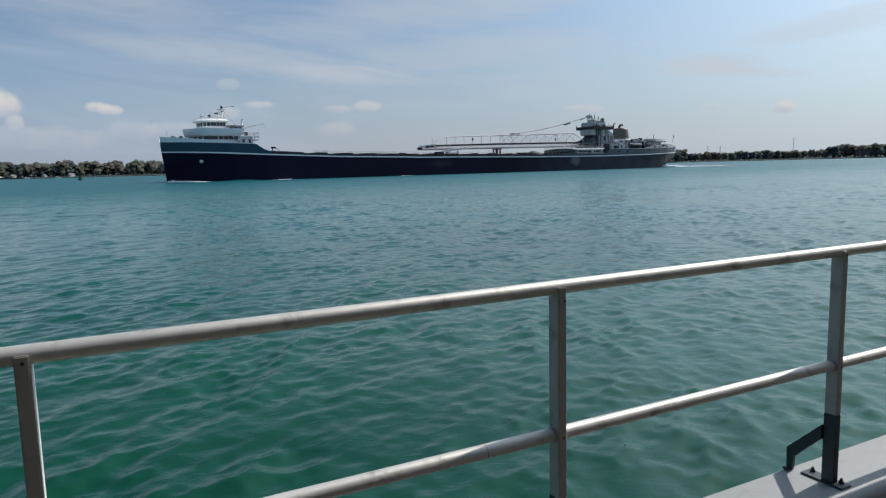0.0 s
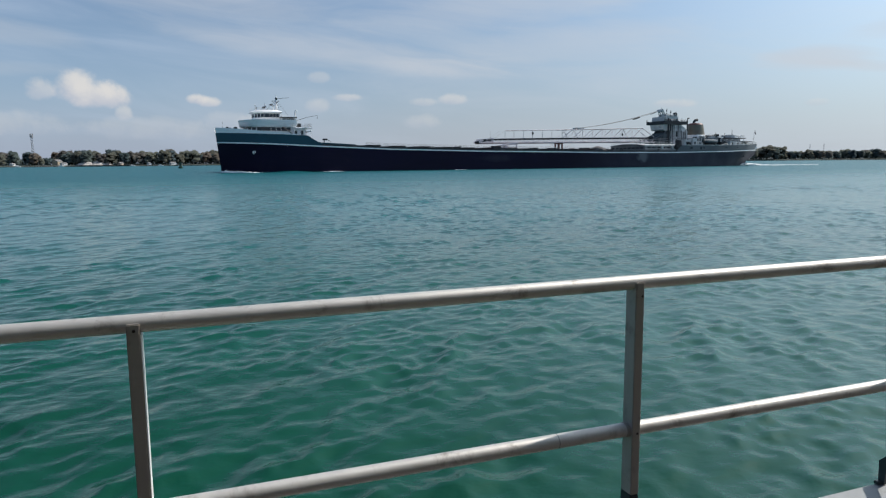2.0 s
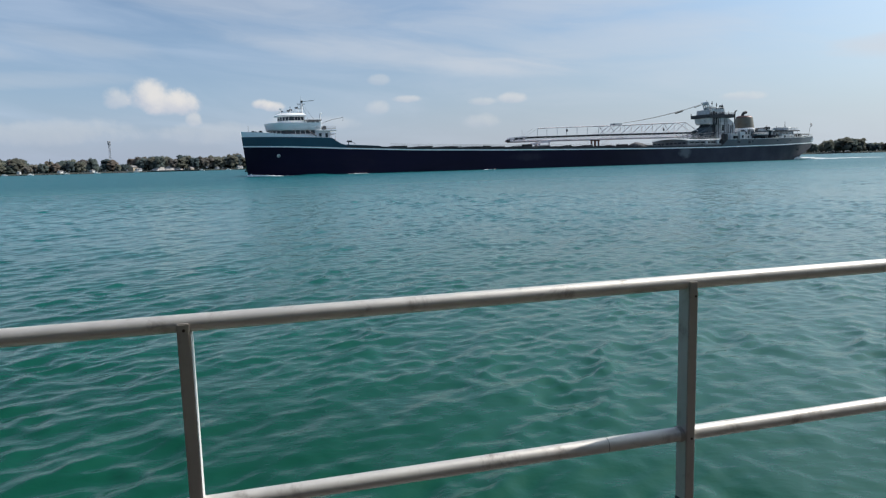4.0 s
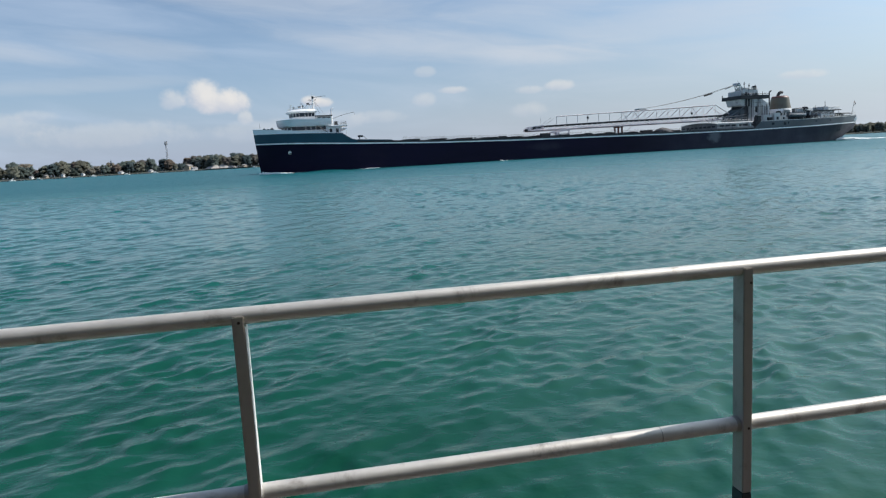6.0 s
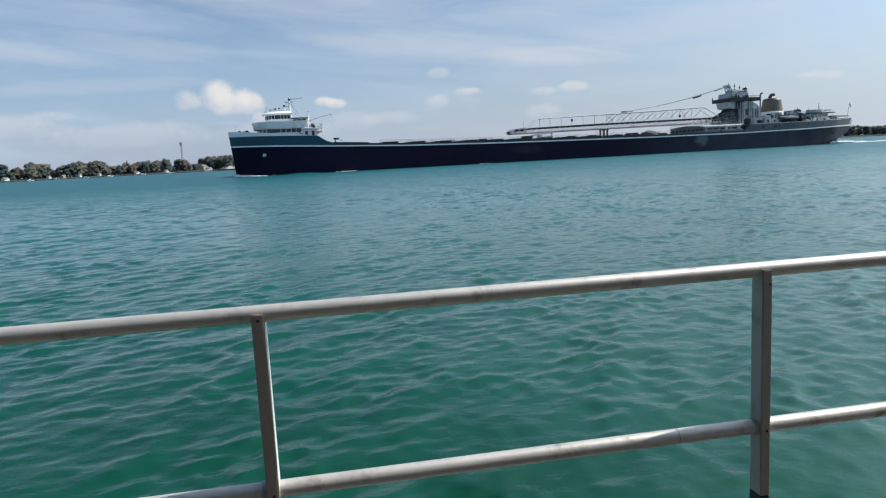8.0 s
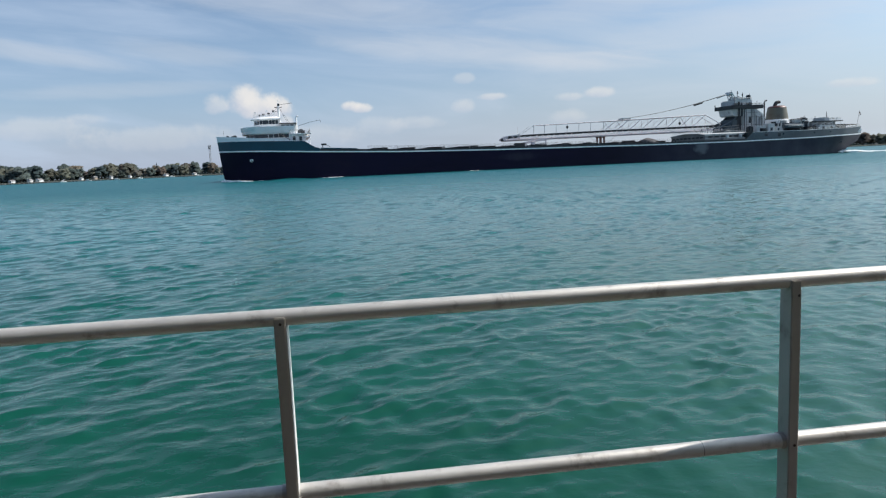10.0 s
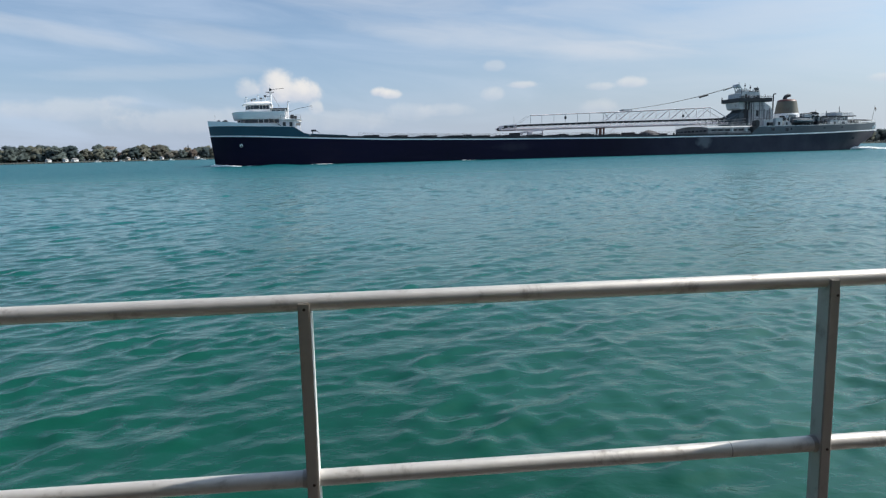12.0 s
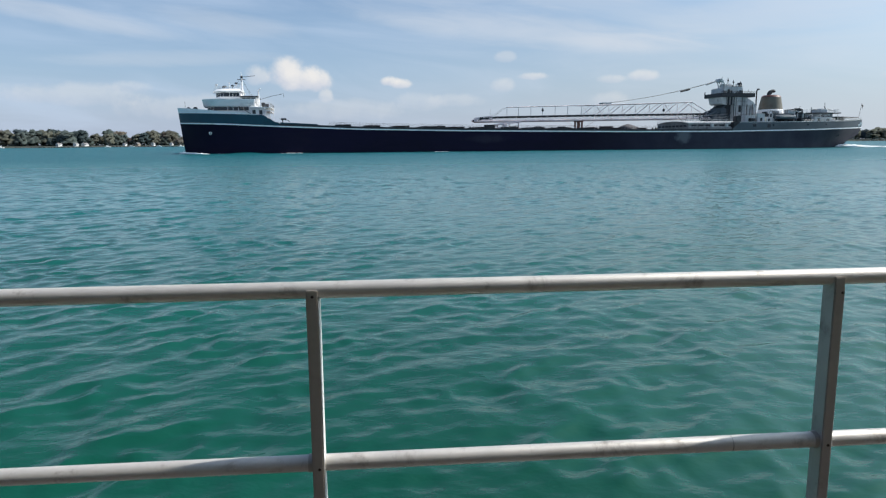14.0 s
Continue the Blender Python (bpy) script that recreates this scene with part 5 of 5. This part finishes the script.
def make_wash():
    """Bow wave and wake, which travel with the ship."""
    wave = thing("bow_wave", "low curling bow wave with white foam against the hull", "wave")
    bm = bmesh.new()
    rows = []
    for i in range(34):
        x = -2 + i * 0.8
        ring = []
        for j in range(13):
            k = j / 12
            y = -half(max(0.0, x), 0) + 1.2 - k * 7.5
            h = 0.40 * math.exp(-((x + 1.0 - k * 3) / 4.5) ** 2) + 0.45 * math.exp(-((x - 15 - k * 5) / 5) ** 2)
            ring.append((x, y + 170, -0.25 + (h + 0.1) * math.sin(math.pi * min(1, 0.35 + 0.65 * k)) ** 1.2 + 0.05 * noise.noise(Vector((x, y, 3)))))
        rows.append(ring)
    loft(bm, rows, close=False)
    part("swell", bm, WATER, wave, smooth=True).location = (0, -170, 0)
    bm = bmesh.new()
    foam_patch(bm, 0.5, 8.0, lambda x: -3.2 - 1.05 * x, lambda k: 0.6 - 0.25 * k, lambda k: 0.60 * (1 - k) + 0.14, 3, 80)
    foam_patch(bm, 25, 29.5, lambda x: -half(x, 0) - 0.5, lambda k: 0.35, lambda k: 0.16, 5, 26)
    foam_patch(bm, 9, 20, lambda x: -half(x, 0) - 0.25, lambda k: 0.25, lambda k: 0.12, 6, 14)
    foam_patch(bm, 62, 66, lambda x: -half(x, 0) - 0.2, lambda k: 0.3, lambda k: 0.14, 16, 10)
    tagged(part("foam", bm, FOAM, wave, "white broken foam"), kind="stuff")
    wake = thing("stern_wake", "white churned wake trailing behind the stern", "wake")
    bm = bmesh.new()
    foam_patch(bm, 186, 200, lambda x: -0.5, lambda k: 2.0 + 2.2 * k, lambda k: 1.0 * (1 - k) + 0.22, 8, 260)
    foam_patch(bm, 196, 222, lambda x: -1.0, lambda k: 3.5 + 2 * k, lambda k: 0.24 * (1 - 0.8 * k), 9, 150)
    tagged(part("foam", bm, FOAM, wake, "white churned foam"), kind="stuff")
    return wave, wake


bow_wave, stern_wake = make_wash()

# ---------------------------------------------------------------- the far shore
EYE_X, EYE_Y = 0.2, -1.9


def out(az, r, z=0.0):
    """A place by its heading (degrees to the left of +y) and distance from the dock."""
    return Vector((EYE_X - r * math.sin(radians(az)), EYE_Y + r * math.cos(radians(az)), z))


SHORE = [(80, 760), (60, 800), (45, 850), (30, 900), (20, 930), (10, 950), (0, 960), (-12, 980), (-25, 1010), (-38, 1080), (-48, 1150), (-60, 1230), (-72, 1400), (-85, 1800)]


def shore_r(az):
    pts = sorted(SHORE)
    return float(np.interp(az, [p[0] for p in pts], [p[1] for p in pts]))


def make_shore():
    azs = np.arange(-85, 80.1, 1.0)
    rows = []
    for az in azs:
        r = shore_r(az) + 4 * noise.noise(Vector((az * 0.3, 0, 0)))
        rows.append([out(az, r - 3, -1.0), out(az, r, 0.7), out(az, r + 4, 1.5), out(az, r + 40, 2.2), out(az, r + 200, 3.0), out(az, r + 1800, 4.0)])
    bm = bmesh.new()
    loft(bm, rows, close=False)
    tagged(part("far_bank", bm, SHORE_GRASS, None, "low grassy far river bank", True), category="bank", kind="structure")
    bm = bmesh.new()
    rng = random.Random(21)
    for az in np.arange(-62, 30, 0.16):
        r = shore_r(az) - 1.5
        o = bmesh.new()
        bmesh.ops.create_icosphere(o, subdivisions=1, radius=1.0)
        c, s = out(az + rng.uniform(-0.05, 0.05), r + rng.uniform(-1, 1), 0.3), rng.uniform(0.7, 1.3)
        for v in o.verts:
            v.co = c + Vector((v.co.x * 1.9 * s, v.co.y * 1.4 * s, v.co.z * 0.9 * s)) * rng.uniform(0.85, 1.15)
        join(bm, o)
    tagged(part("revetment", bm, SHORE_ROCK, None, "dark line of shore rocks"), category="rocks", kind="stuff")


make_shore()


def tree_meshes(kind, seed):
    """Trunk with limbs, and a crown of loose leaf clumps in lobes."""
    rng = random.Random(seed)
    h = 1.0
    trunk = tube(bmesh.new(), (0, 0, -0.05), (0.01, 0, 0.45), 0.030, 0.018, 7)
    lobes = []
    n = 18
    if kind == "conifer":
        tube(trunk, (0, 0, 0.4), (0, 0, 0.95), 0.018, 0.004, 5)
        for i in range(12):
            k = i / 11
            lobes.append((Vector((rng.uniform(-0.02, 0.02), rng.uniform(-0.02, 0.02), 0.16 + 0.8 * k)), 0.20 * (1 - k) + 0.02, 0.07))
    else:
        for i in range(n):
            a = 2.4 * i + rng.uniform(-0.5, 0.5)
            zc = 0.20 + 0.66 * (i + 0.5) / n
            rad = 0.24 * math.sqrt(max(0.02, 1 - ((zc - 0.46) / 0.44) ** 2)) * rng.uniform(0.6, 1.1)
            c = Vector((rad * math.cos(a), rad * math.sin(a), zc))
            tube(trunk, (0.005, 0, rng.uniform(0.25, 0.42)), c, 0.012, 0.004, 5)
            lobes.append((c, rng.uniform(0.12, 0.19), rng.uniform(0.12, 0.18)))
    verts, faces, normals = [], [], []
    heart = Vector((0, 0, 0.36))

    def spray(p, s, way):
        """A small flat spray of leaves, turned any way."""
        n0 = len(verts)
        a = Vector((rng.gauss(0, 1), rng.gauss(0, 1), rng.gauss(0, 0.8))).normalized()
        b = a.cross(Vector((rng.gauss(0, 1), rng.gauss(0, 1), rng.gauss(0, 1)))).normalized()
        verts.extend((p + a * s, p + b * s * rng.uniform(0.5, 0.9), p - a * s * rng.uniform(0.7, 1), p - b * s * rng.uniform(0.5, 0.9)))
        normals.extend([way] * 4)
        faces.append((n0, n0 + 1, n0 + 2)), faces.append((n0, n0 + 2, n0 + 3))

    clump = bmesh.new()
    bmesh.ops.create_icosphere(clump, subdivisions=2, radius=1.0)
    clump.verts.index_update()
    for c, w, d in lobes:
        # a dense uneven heart of leaves, and loose sprays round it
        n0 = len(verts)
        for v in clump.verts:
            k = 0.88 + 0.22 * noise.noise(v.co * 2.3 + c * 9) + 0.22 * noise.noise(v.co * 5.5 + c * 5)
            p = c + Vector((v.co.x * w, v.co.y * w, v.co.z * d)) * k * 0.86
            verts.append(p)
            normals.append((v.co * 0.22 + (p - heart).normalized() * 0.55 + Vector((0, 0, 0.60))).normalized())
        faces.extend(tuple(n0 + v.index for v in f.verts) for f in clump.faces)
        for k in range(30):
            v = Vector((rng.gauss(0, 1), rng.gauss(0, 1), rng.gauss(0, 1))).normalized()
            p = c + Vector((v.x * w, v.y * w, v.z * d)) * rng.uniform(0.72, 1.02)
            spray(p, rng.uniform(0.014, 0.034) if kind != "conifer" else rng.uniform(0.012, 0.026), (v * 0.3 + (p - heart).normalized() * 0.5 + Vector((0, 0, 0.55))).normalized())
    clump.free()
    crown = bpy.data.meshes.new("crown")
    crown.from_pydata([tuple(v) for v in verts], [], faces)
    crown.polygons.foreach_set("use_smooth", [True] * len(faces))
    crown.normals_split_custom_set_from_vertices([tuple(n) for n in normals])
    return trunk, crown


TREES = []
for i, (kind, leaf, label) in enumerate((
        ("broad", 0, "green broadleaf tree on the far bank"), ("broad", 1, "olive green broadleaf tree on the far bank"),
        ("broad", 2, "brown autumn broadleaf tree on the far bank"), ("broad", 3, "dark green broadleaf tree on the far bank"),
        ("broad", 4, "half-bare grey tree on the far bank"), ("conifer", 5, "dark conifer on the far bank"),
        ("broad", 1, "olive green broadleaf tree on the far bank"), ("broad", 2, "brown autumn broadleaf tree on the far bank"))):
    tr, cr = tree_meshes(kind, 40 + i)
    cr.materials.append(HAZED_LEAVES[leaf])
    TREES.append((mesh_of(tr, "trunk", BARK), cr, label))


def plant(rng, az, back, height, pick):
    t, c, label = TREES[pick]
    wide = rng.uniform(1.25, 1.85) if pick != 5 else 0.8
    p = out(az, shore_r(az) + back, 1.4)
    ob = thing("tree", label, "tree", Matrix.Translation(p) @ Matrix.Rotation(rng.uniform(0, 6.28), 4, "Z") @ Matrix.Diagonal((height * wide, height * wide, height, 1)), "trees along the far bank")
    for name, me in (("trunk", t), ("crown", c)):
        o = new(name, me)
        o.parent = ob


def make_trees():
    rng = random.Random(77)
    az = 30.5
    while az > -9.0:
        if 11.4 < az < 12.8 and rng.random() < 0.5:
            az -= 0.4
            continue
        plant(rng, az, rng.uniform(14, 40), rng.uniform(9, 21) if az > 8 else rng.uniform(15, 21), rng.choice((0, 0, 1, 3, 3, 4, 6, 7, 1)))
        if rng.random() < 0.45:
            plant(rng, az + rng.uniform(-0.3, 0.3), rng.uniform(45, 90), rng.uniform(17, 23), rng.choice((0, 1, 2, 3, 4, 6)))
        az -= rng.uniform(0.35, 0.62)
    for a in (26.6, 25.2, 24.9, 14.9):
        plant(rng, a, 30, rng.uniform(18, 22), 5)
    az = -9.0
    while az > -40:
        plant(rng, az, rng.uniform(15, 60), rng.uniform(15, 20), rng.choice((0, 1, 2, 3, 6)))
        az -= rng.uniform(0.38, 0.6)
    while az > -64:
        tall = 21 if -47.2 < az < -44.5 or az < -57 else 14
        plant(rng, az, rng.uniform(12, 40), tall * rng.uniform(0.85, 1.15), rng.choice((0, 4, 3, 1, 6)))
        plant(rng, az + 0.2, rng.uniform(50, 100), tall * rng.uniform(0.8, 1.1), rng.choice((0, 4, 4, 1, 6)))
        az -= rng.uniform(0.32, 0.55)


make_trees()


def hedge():
    """Undergrowth that closes the gaps between the trunks."""
    rng = random.Random(5)
    verts, faces = [], []
    for az in np.arange(-64, 31, 0.025):
        for k in range(3):
            p = out(az + rng.uniform(-0.03, 0.03), shore_r(az) + rng.uniform(40, 70), rng.uniform(1.5, 10.5))
            s = rng.uniform(1.2, 2.6)
            a = Vector((rng.gauss(0, 1), rng.gauss(0, 1), rng.gauss(0, 0.7))).normalized() * s
            b = Vector((rng.gauss(0, 1), rng.gauss(0, 1), rng.gauss(0, 1))).normalized() * s
            n = len(verts)
            verts += [p + a, p + b, p - a * 0.9, p - b * 0.9]
            faces += [(n, n + 1, n + 2), (n, n + 2, n + 3)]
    me = bpy.data.meshes.new("undergrowth")
    me.from_pydata([tuple(v) for v in verts], [], faces)
    me.materials.append(HAZED_LEAVES[3])
    me.polygons.foreach_set("use_smooth", [True] * len(faces))
    me.normals_split_custom_set_from_vertices([(0.2, -0.55, 0.81)] * len(verts))
    tagged(new("undergrowth", me), "dark tangled undergrowth below the far trees", "shrubs", kind="stuff")


hedge()


def cottage(az, back, w, d, h, wall, label, turn=0.0, z=1.6):
    p = out(az, shore_r(az) + back, z)
    ob = thing("house", label, "house", Matrix.Translation(p) @ Matrix.Rotation(radians(az + turn), 4, "Z"), "houses on the far bank")
    walls = part("wall", box(bmesh.new(), -w / 2, w / 2, -d / 2, d / 2, -0.4, h), wall, ob)
    bm = loft(bmesh.new(), [[(x, -d / 2 - 0.4, h - 0.1), (x, 0, h + d * 0.30), (x, d / 2 + 0.4, h - 0.1)] for x in (-w / 2 - 0.3, w / 2 + 0.3)])
    part("roof", bm, ROOF, ob)
    gable = [(-0.16, d / 2, h - 0.1), (-0.16, -d / 2, h - 0.1), (-0.16, 0, h + d * 0.28)]
    for x in (-w / 2 - 0.18, w / 2 + 0.22):
        part("gable", loft(bmesh.new(), [[(x + k, y, z) for _, y, z in gable] for k in (-0.16, 0.16)]), wall, ob)
    for k in range(max(1, int(w / 3.6))):
        x = -w / 2 + 1.4 + k * 3.0
        part("window", box(bmesh.new(), x - 0.4, x + 0.4, -d / 2 - 0.06, -d / 2 + 0.06, 0.9, 1.9), GLASS, walls)


def far_things():
    W, Tn = SIDING, TAN_SIDING
    white, tan = "small white house with a grey shingle roof", "tan house with a grey gable roof"
    for az, back, w, d, h, wall, turn in ((29.0, 6, 7, 5, 2.6, W, 0), (24.6, 8, 7, 5, 3.0, W, 10), (23.5, 9, 6, 5, 3.2, W, 0), (22.9, 10, 9, 6, 2.8, W, 0),
                                          (20.2, 5, 5, 4, 2.8, W, 0), (19.3, 8, 6, 5, 3.0, Tn, 0), (18.2, 5, 4, 4, 3.4, W, 0), (16.9, 7, 5, 4, 3.2, W, 15),
                                          (14.3, 6, 7, 5, 2.4, W, 0), (12.2, 8, 6, 5, 2.6, W, 0), (9.4, 24, 13, 9, 6.0, Tn, 5), (9.0, 9, 9, 6, 2.6, W, 0),
                                          (5.2, 8, 8, 6, 2.6, Tn, 0), (3.2, 10, 6, 5, 2.4, W, 0), (1.5, 9, 9, 6, 2.6, W, 0), (-57.1, 5, 5, 4, 2.6, W, 0), (-50.5, 20, 12, 7, 5.0, Tn, 0)):
        cottage(az, back, w * 0.75, d * 0.85, h * 0.85, wall, white if wall is W else tan, turn + (48 if int(az * 10) % 3 else 30))
    # white motor boats at the bank
    rng = random.Random(2)
    for az in (28.2, 21.4, 19.75, 17.8, 16.2, 13.9, 11.9, 9.2, 4.4, 2.4, -58.0):
        p = out(az, shore_r(az) - 6, 0.0)
        boat = thing("motor_boat", "white moored motor boat beside the far bank", "boat", Matrix.Translation(p) @ Matrix.Rotation(radians(az + rng.uniform(-20, 20)), 4, "Z"), "moored boats")
        rings = [[(x, -w, 0.9), (x, -w * 0.7, -0.2), (x, w * 0.7, -0.2), (x, w, 0.9)] for x, w in ((-3.2, 1.1), (0, 1.3), (2.2, 1.0), (3.6, 0.15))]
        part("hull", loft(bmesh.new(), rings), SIDING, boat)
        part("cabin", box(bmesh.new(), -1.8, 1.0, -0.9, 0.9, 0.9, 2.1, 0.15), SIDING, boat)
        part("windscreen", box(bmesh.new(), 0.98, 1.06, -0.8, 0.8, 1.3, 1.9), GLASS, boat)
    # gravel heap on a low wharf
    wharf = thing("wharf", "low dark timber wharf on the far bank", "wharf", Matrix.Translation(out(6.4, shore_r(6.4) + 4, 0)) @ Matrix.Rotation(radians(6.4), 4, "Z"))
    part("wharf_deck", box(bmesh.new(), -32, 32, -9, 6, 0.9, 1.7, 0.1), SHORE_ROCK, wharf)
    for k in range(17):
        part("pile", tube(bmesh.new(), (-31 + k * 3.9, -9.1, -1), (-31 + k * 3.9, -9.1, 2.0), 0.35, sides=6), SHORE_ROCK, wharf)
    for az, rad, h in ((7.55, 11, 7.2), (6.75, 12, 6.2), (6.2, 9, 4.6)):
        bm = bmesh.new()
        bmesh.ops.create_cone(bm, cap_ends=True, segments=24, radius1=1, radius2=0.12, depth=1)
        bmesh.ops.subdivide_edges(bm, edges=list(bm.edges), cuts=3, use_grid_fill=True)
        c = out(az, shore_r(az) + 16, 1.6)
        for v in bm.verts:
            k = 1 + 0.14 * noise.noise(v.co * 3 + Vector((az, 0, 0)))
            v.co = Vector((c.x + v.co.x * rad * k, c.y + v.co.y * rad * k * 0.8, c.z + (v.co.z + 0.5) * h * k))
        tagged(part("gravel_heap", bm, GRAVEL, None, "pale gravel heap on the far bank", True), category="gravel")
    # lattice mast with a platform of aerials
    def lattice(name, label, az, r, h, w0, w1, head):
        m = thing(name, label, "tower", Matrix.Translation(out(az, r, 1.0)))
        bm = bmesh.new()
        n = 12
        for sx, sy in ((-1, -1), (1, -1), (1, 1), (-1, 1)):
            tube(bm, (sx * w0, sy * w0, 0), (sx * w1, sy * w1, h), 0.15 if head else 0.07, sides=4)
        for i in range(n):
            k0, k1 = i / n, (i + 1) / n
            a0, a1 = w0 + (w1 - w0) * k0, w0 + (w1 - w0) * k1
            for s in (-1, 1):
                tube(bm, (-a0, s * a0, h * k0), (a1, s * a1, h * k1), 0.09 if head else 0.04, sides=4)
                tube(bm, (a0, s * a0, h * k0), (-a1, s * a1, h * k1), 0.09 if head else 0.04, sides=4)
                tube(bm, (s * a0, -a0, h * k0), (s * a1, a1, h * k1), 0.09 if head else 0.04, sides=4)
        part("mast", bm, TOWER_STEEL, m)
        if head:
            part("platform", tube(bmesh.new(), (0, 0, h - 4), (0, 0, h - 3.5), 1.9, sides=12), TOWER_STEEL, m)
            for i in range(6):
                a = i * math.pi / 3
                part("aerial", box(bmesh.new(), -0.25, 0.25, -0.25, 0.25, h - 5.0, h + 0.3, 0.05, Matrix.Translation((1.7 * math.cos(a), 1.7 * math.sin(a), 0))), TOWER_STEEL, m)
    lattice("radio_tower", "grey lattice radio tower with a wide aerial head", 10.9, 1060, 43, 1.3, 0.9, True)
    lattice("radio_mast", "thin grey lattice mast behind the far trees", -54.7, 1330, 37, 0.8, 0.4, False)
    lattice("radio_mast", "thin grey lattice mast behind the far trees", -48.7, 1300, 26, 0.7, 0.4, False)
    lattice("radio_mast", "thin grey lattice mast behind the far trees", -49.6, 1300, 26, 0.7, 0.4, False)
    # channel buoy
    buoy = thing("channel_buoy", "dark channel buoy with a lattice cage on the water", "buoy", Matrix.Translation((-5.9, 372, 0)))
    bm = tube(bmesh.new(), (0, 0, -0.8), (0, 0, 0.7), 1.15, sides=18)
    tube(bm, (0, 0, 0.7), (0, 0, 1.0), 1.15, 0.7, 18)
    part("float", bm, BUOY_PAINT, buoy)
    bm = tube(bmesh.new(), (0, 0, 0.9), (0, 0, 2.3), 0.62, 0.42, 10)
    for i in range(4):
        a = math.pi / 4 + i * math.pi / 2
        tube(bm, (0.85 * math.cos(a), 0.85 * math.sin(a), 0.9), (0.5 * math.cos(a), 0.5 * math.sin(a), 3.1), 0.09, sides=5)
    box(bm, -0.75, 0.75, -0.5, 0.5, 2.2, 3.1, 0.05)
    part("cage", bm, BUOY_PAINT, buoy)
    part("lantern", tube(bmesh.new(), (0, 0, 3.0), (0, 0, 3.5), 0.22, sides=10), BUOY_PAINT, buoy)


far_things()

# ---------------------------------------------------------------- what moves
SHIP_HEADING, SHIP_SPEED, SHIP_X, SHIP_Y = 185.767, 4.737, 15.386, 179.852


def motions():
    h = radians(SHIP_HEADING)

    def at(t):
        return pose(SHIP_X + SHIP_SPEED * t * math.cos(h), SHIP_Y + SHIP_SPEED * t * math.sin(h), 0, 0, 0, SHIP_HEADING - 180)

    times = (0.0, 3.5, 7.0, 10.5, 14.0)
    for moving in (ship, bow_wave, stern_wake):
        walk(moving, [(t, at(t)) for t in times])
    # the waves run in towards the dock
    walk(water, [(t, pose(0.42 * t, -0.40 * t, 0)) for t in times])


motions()
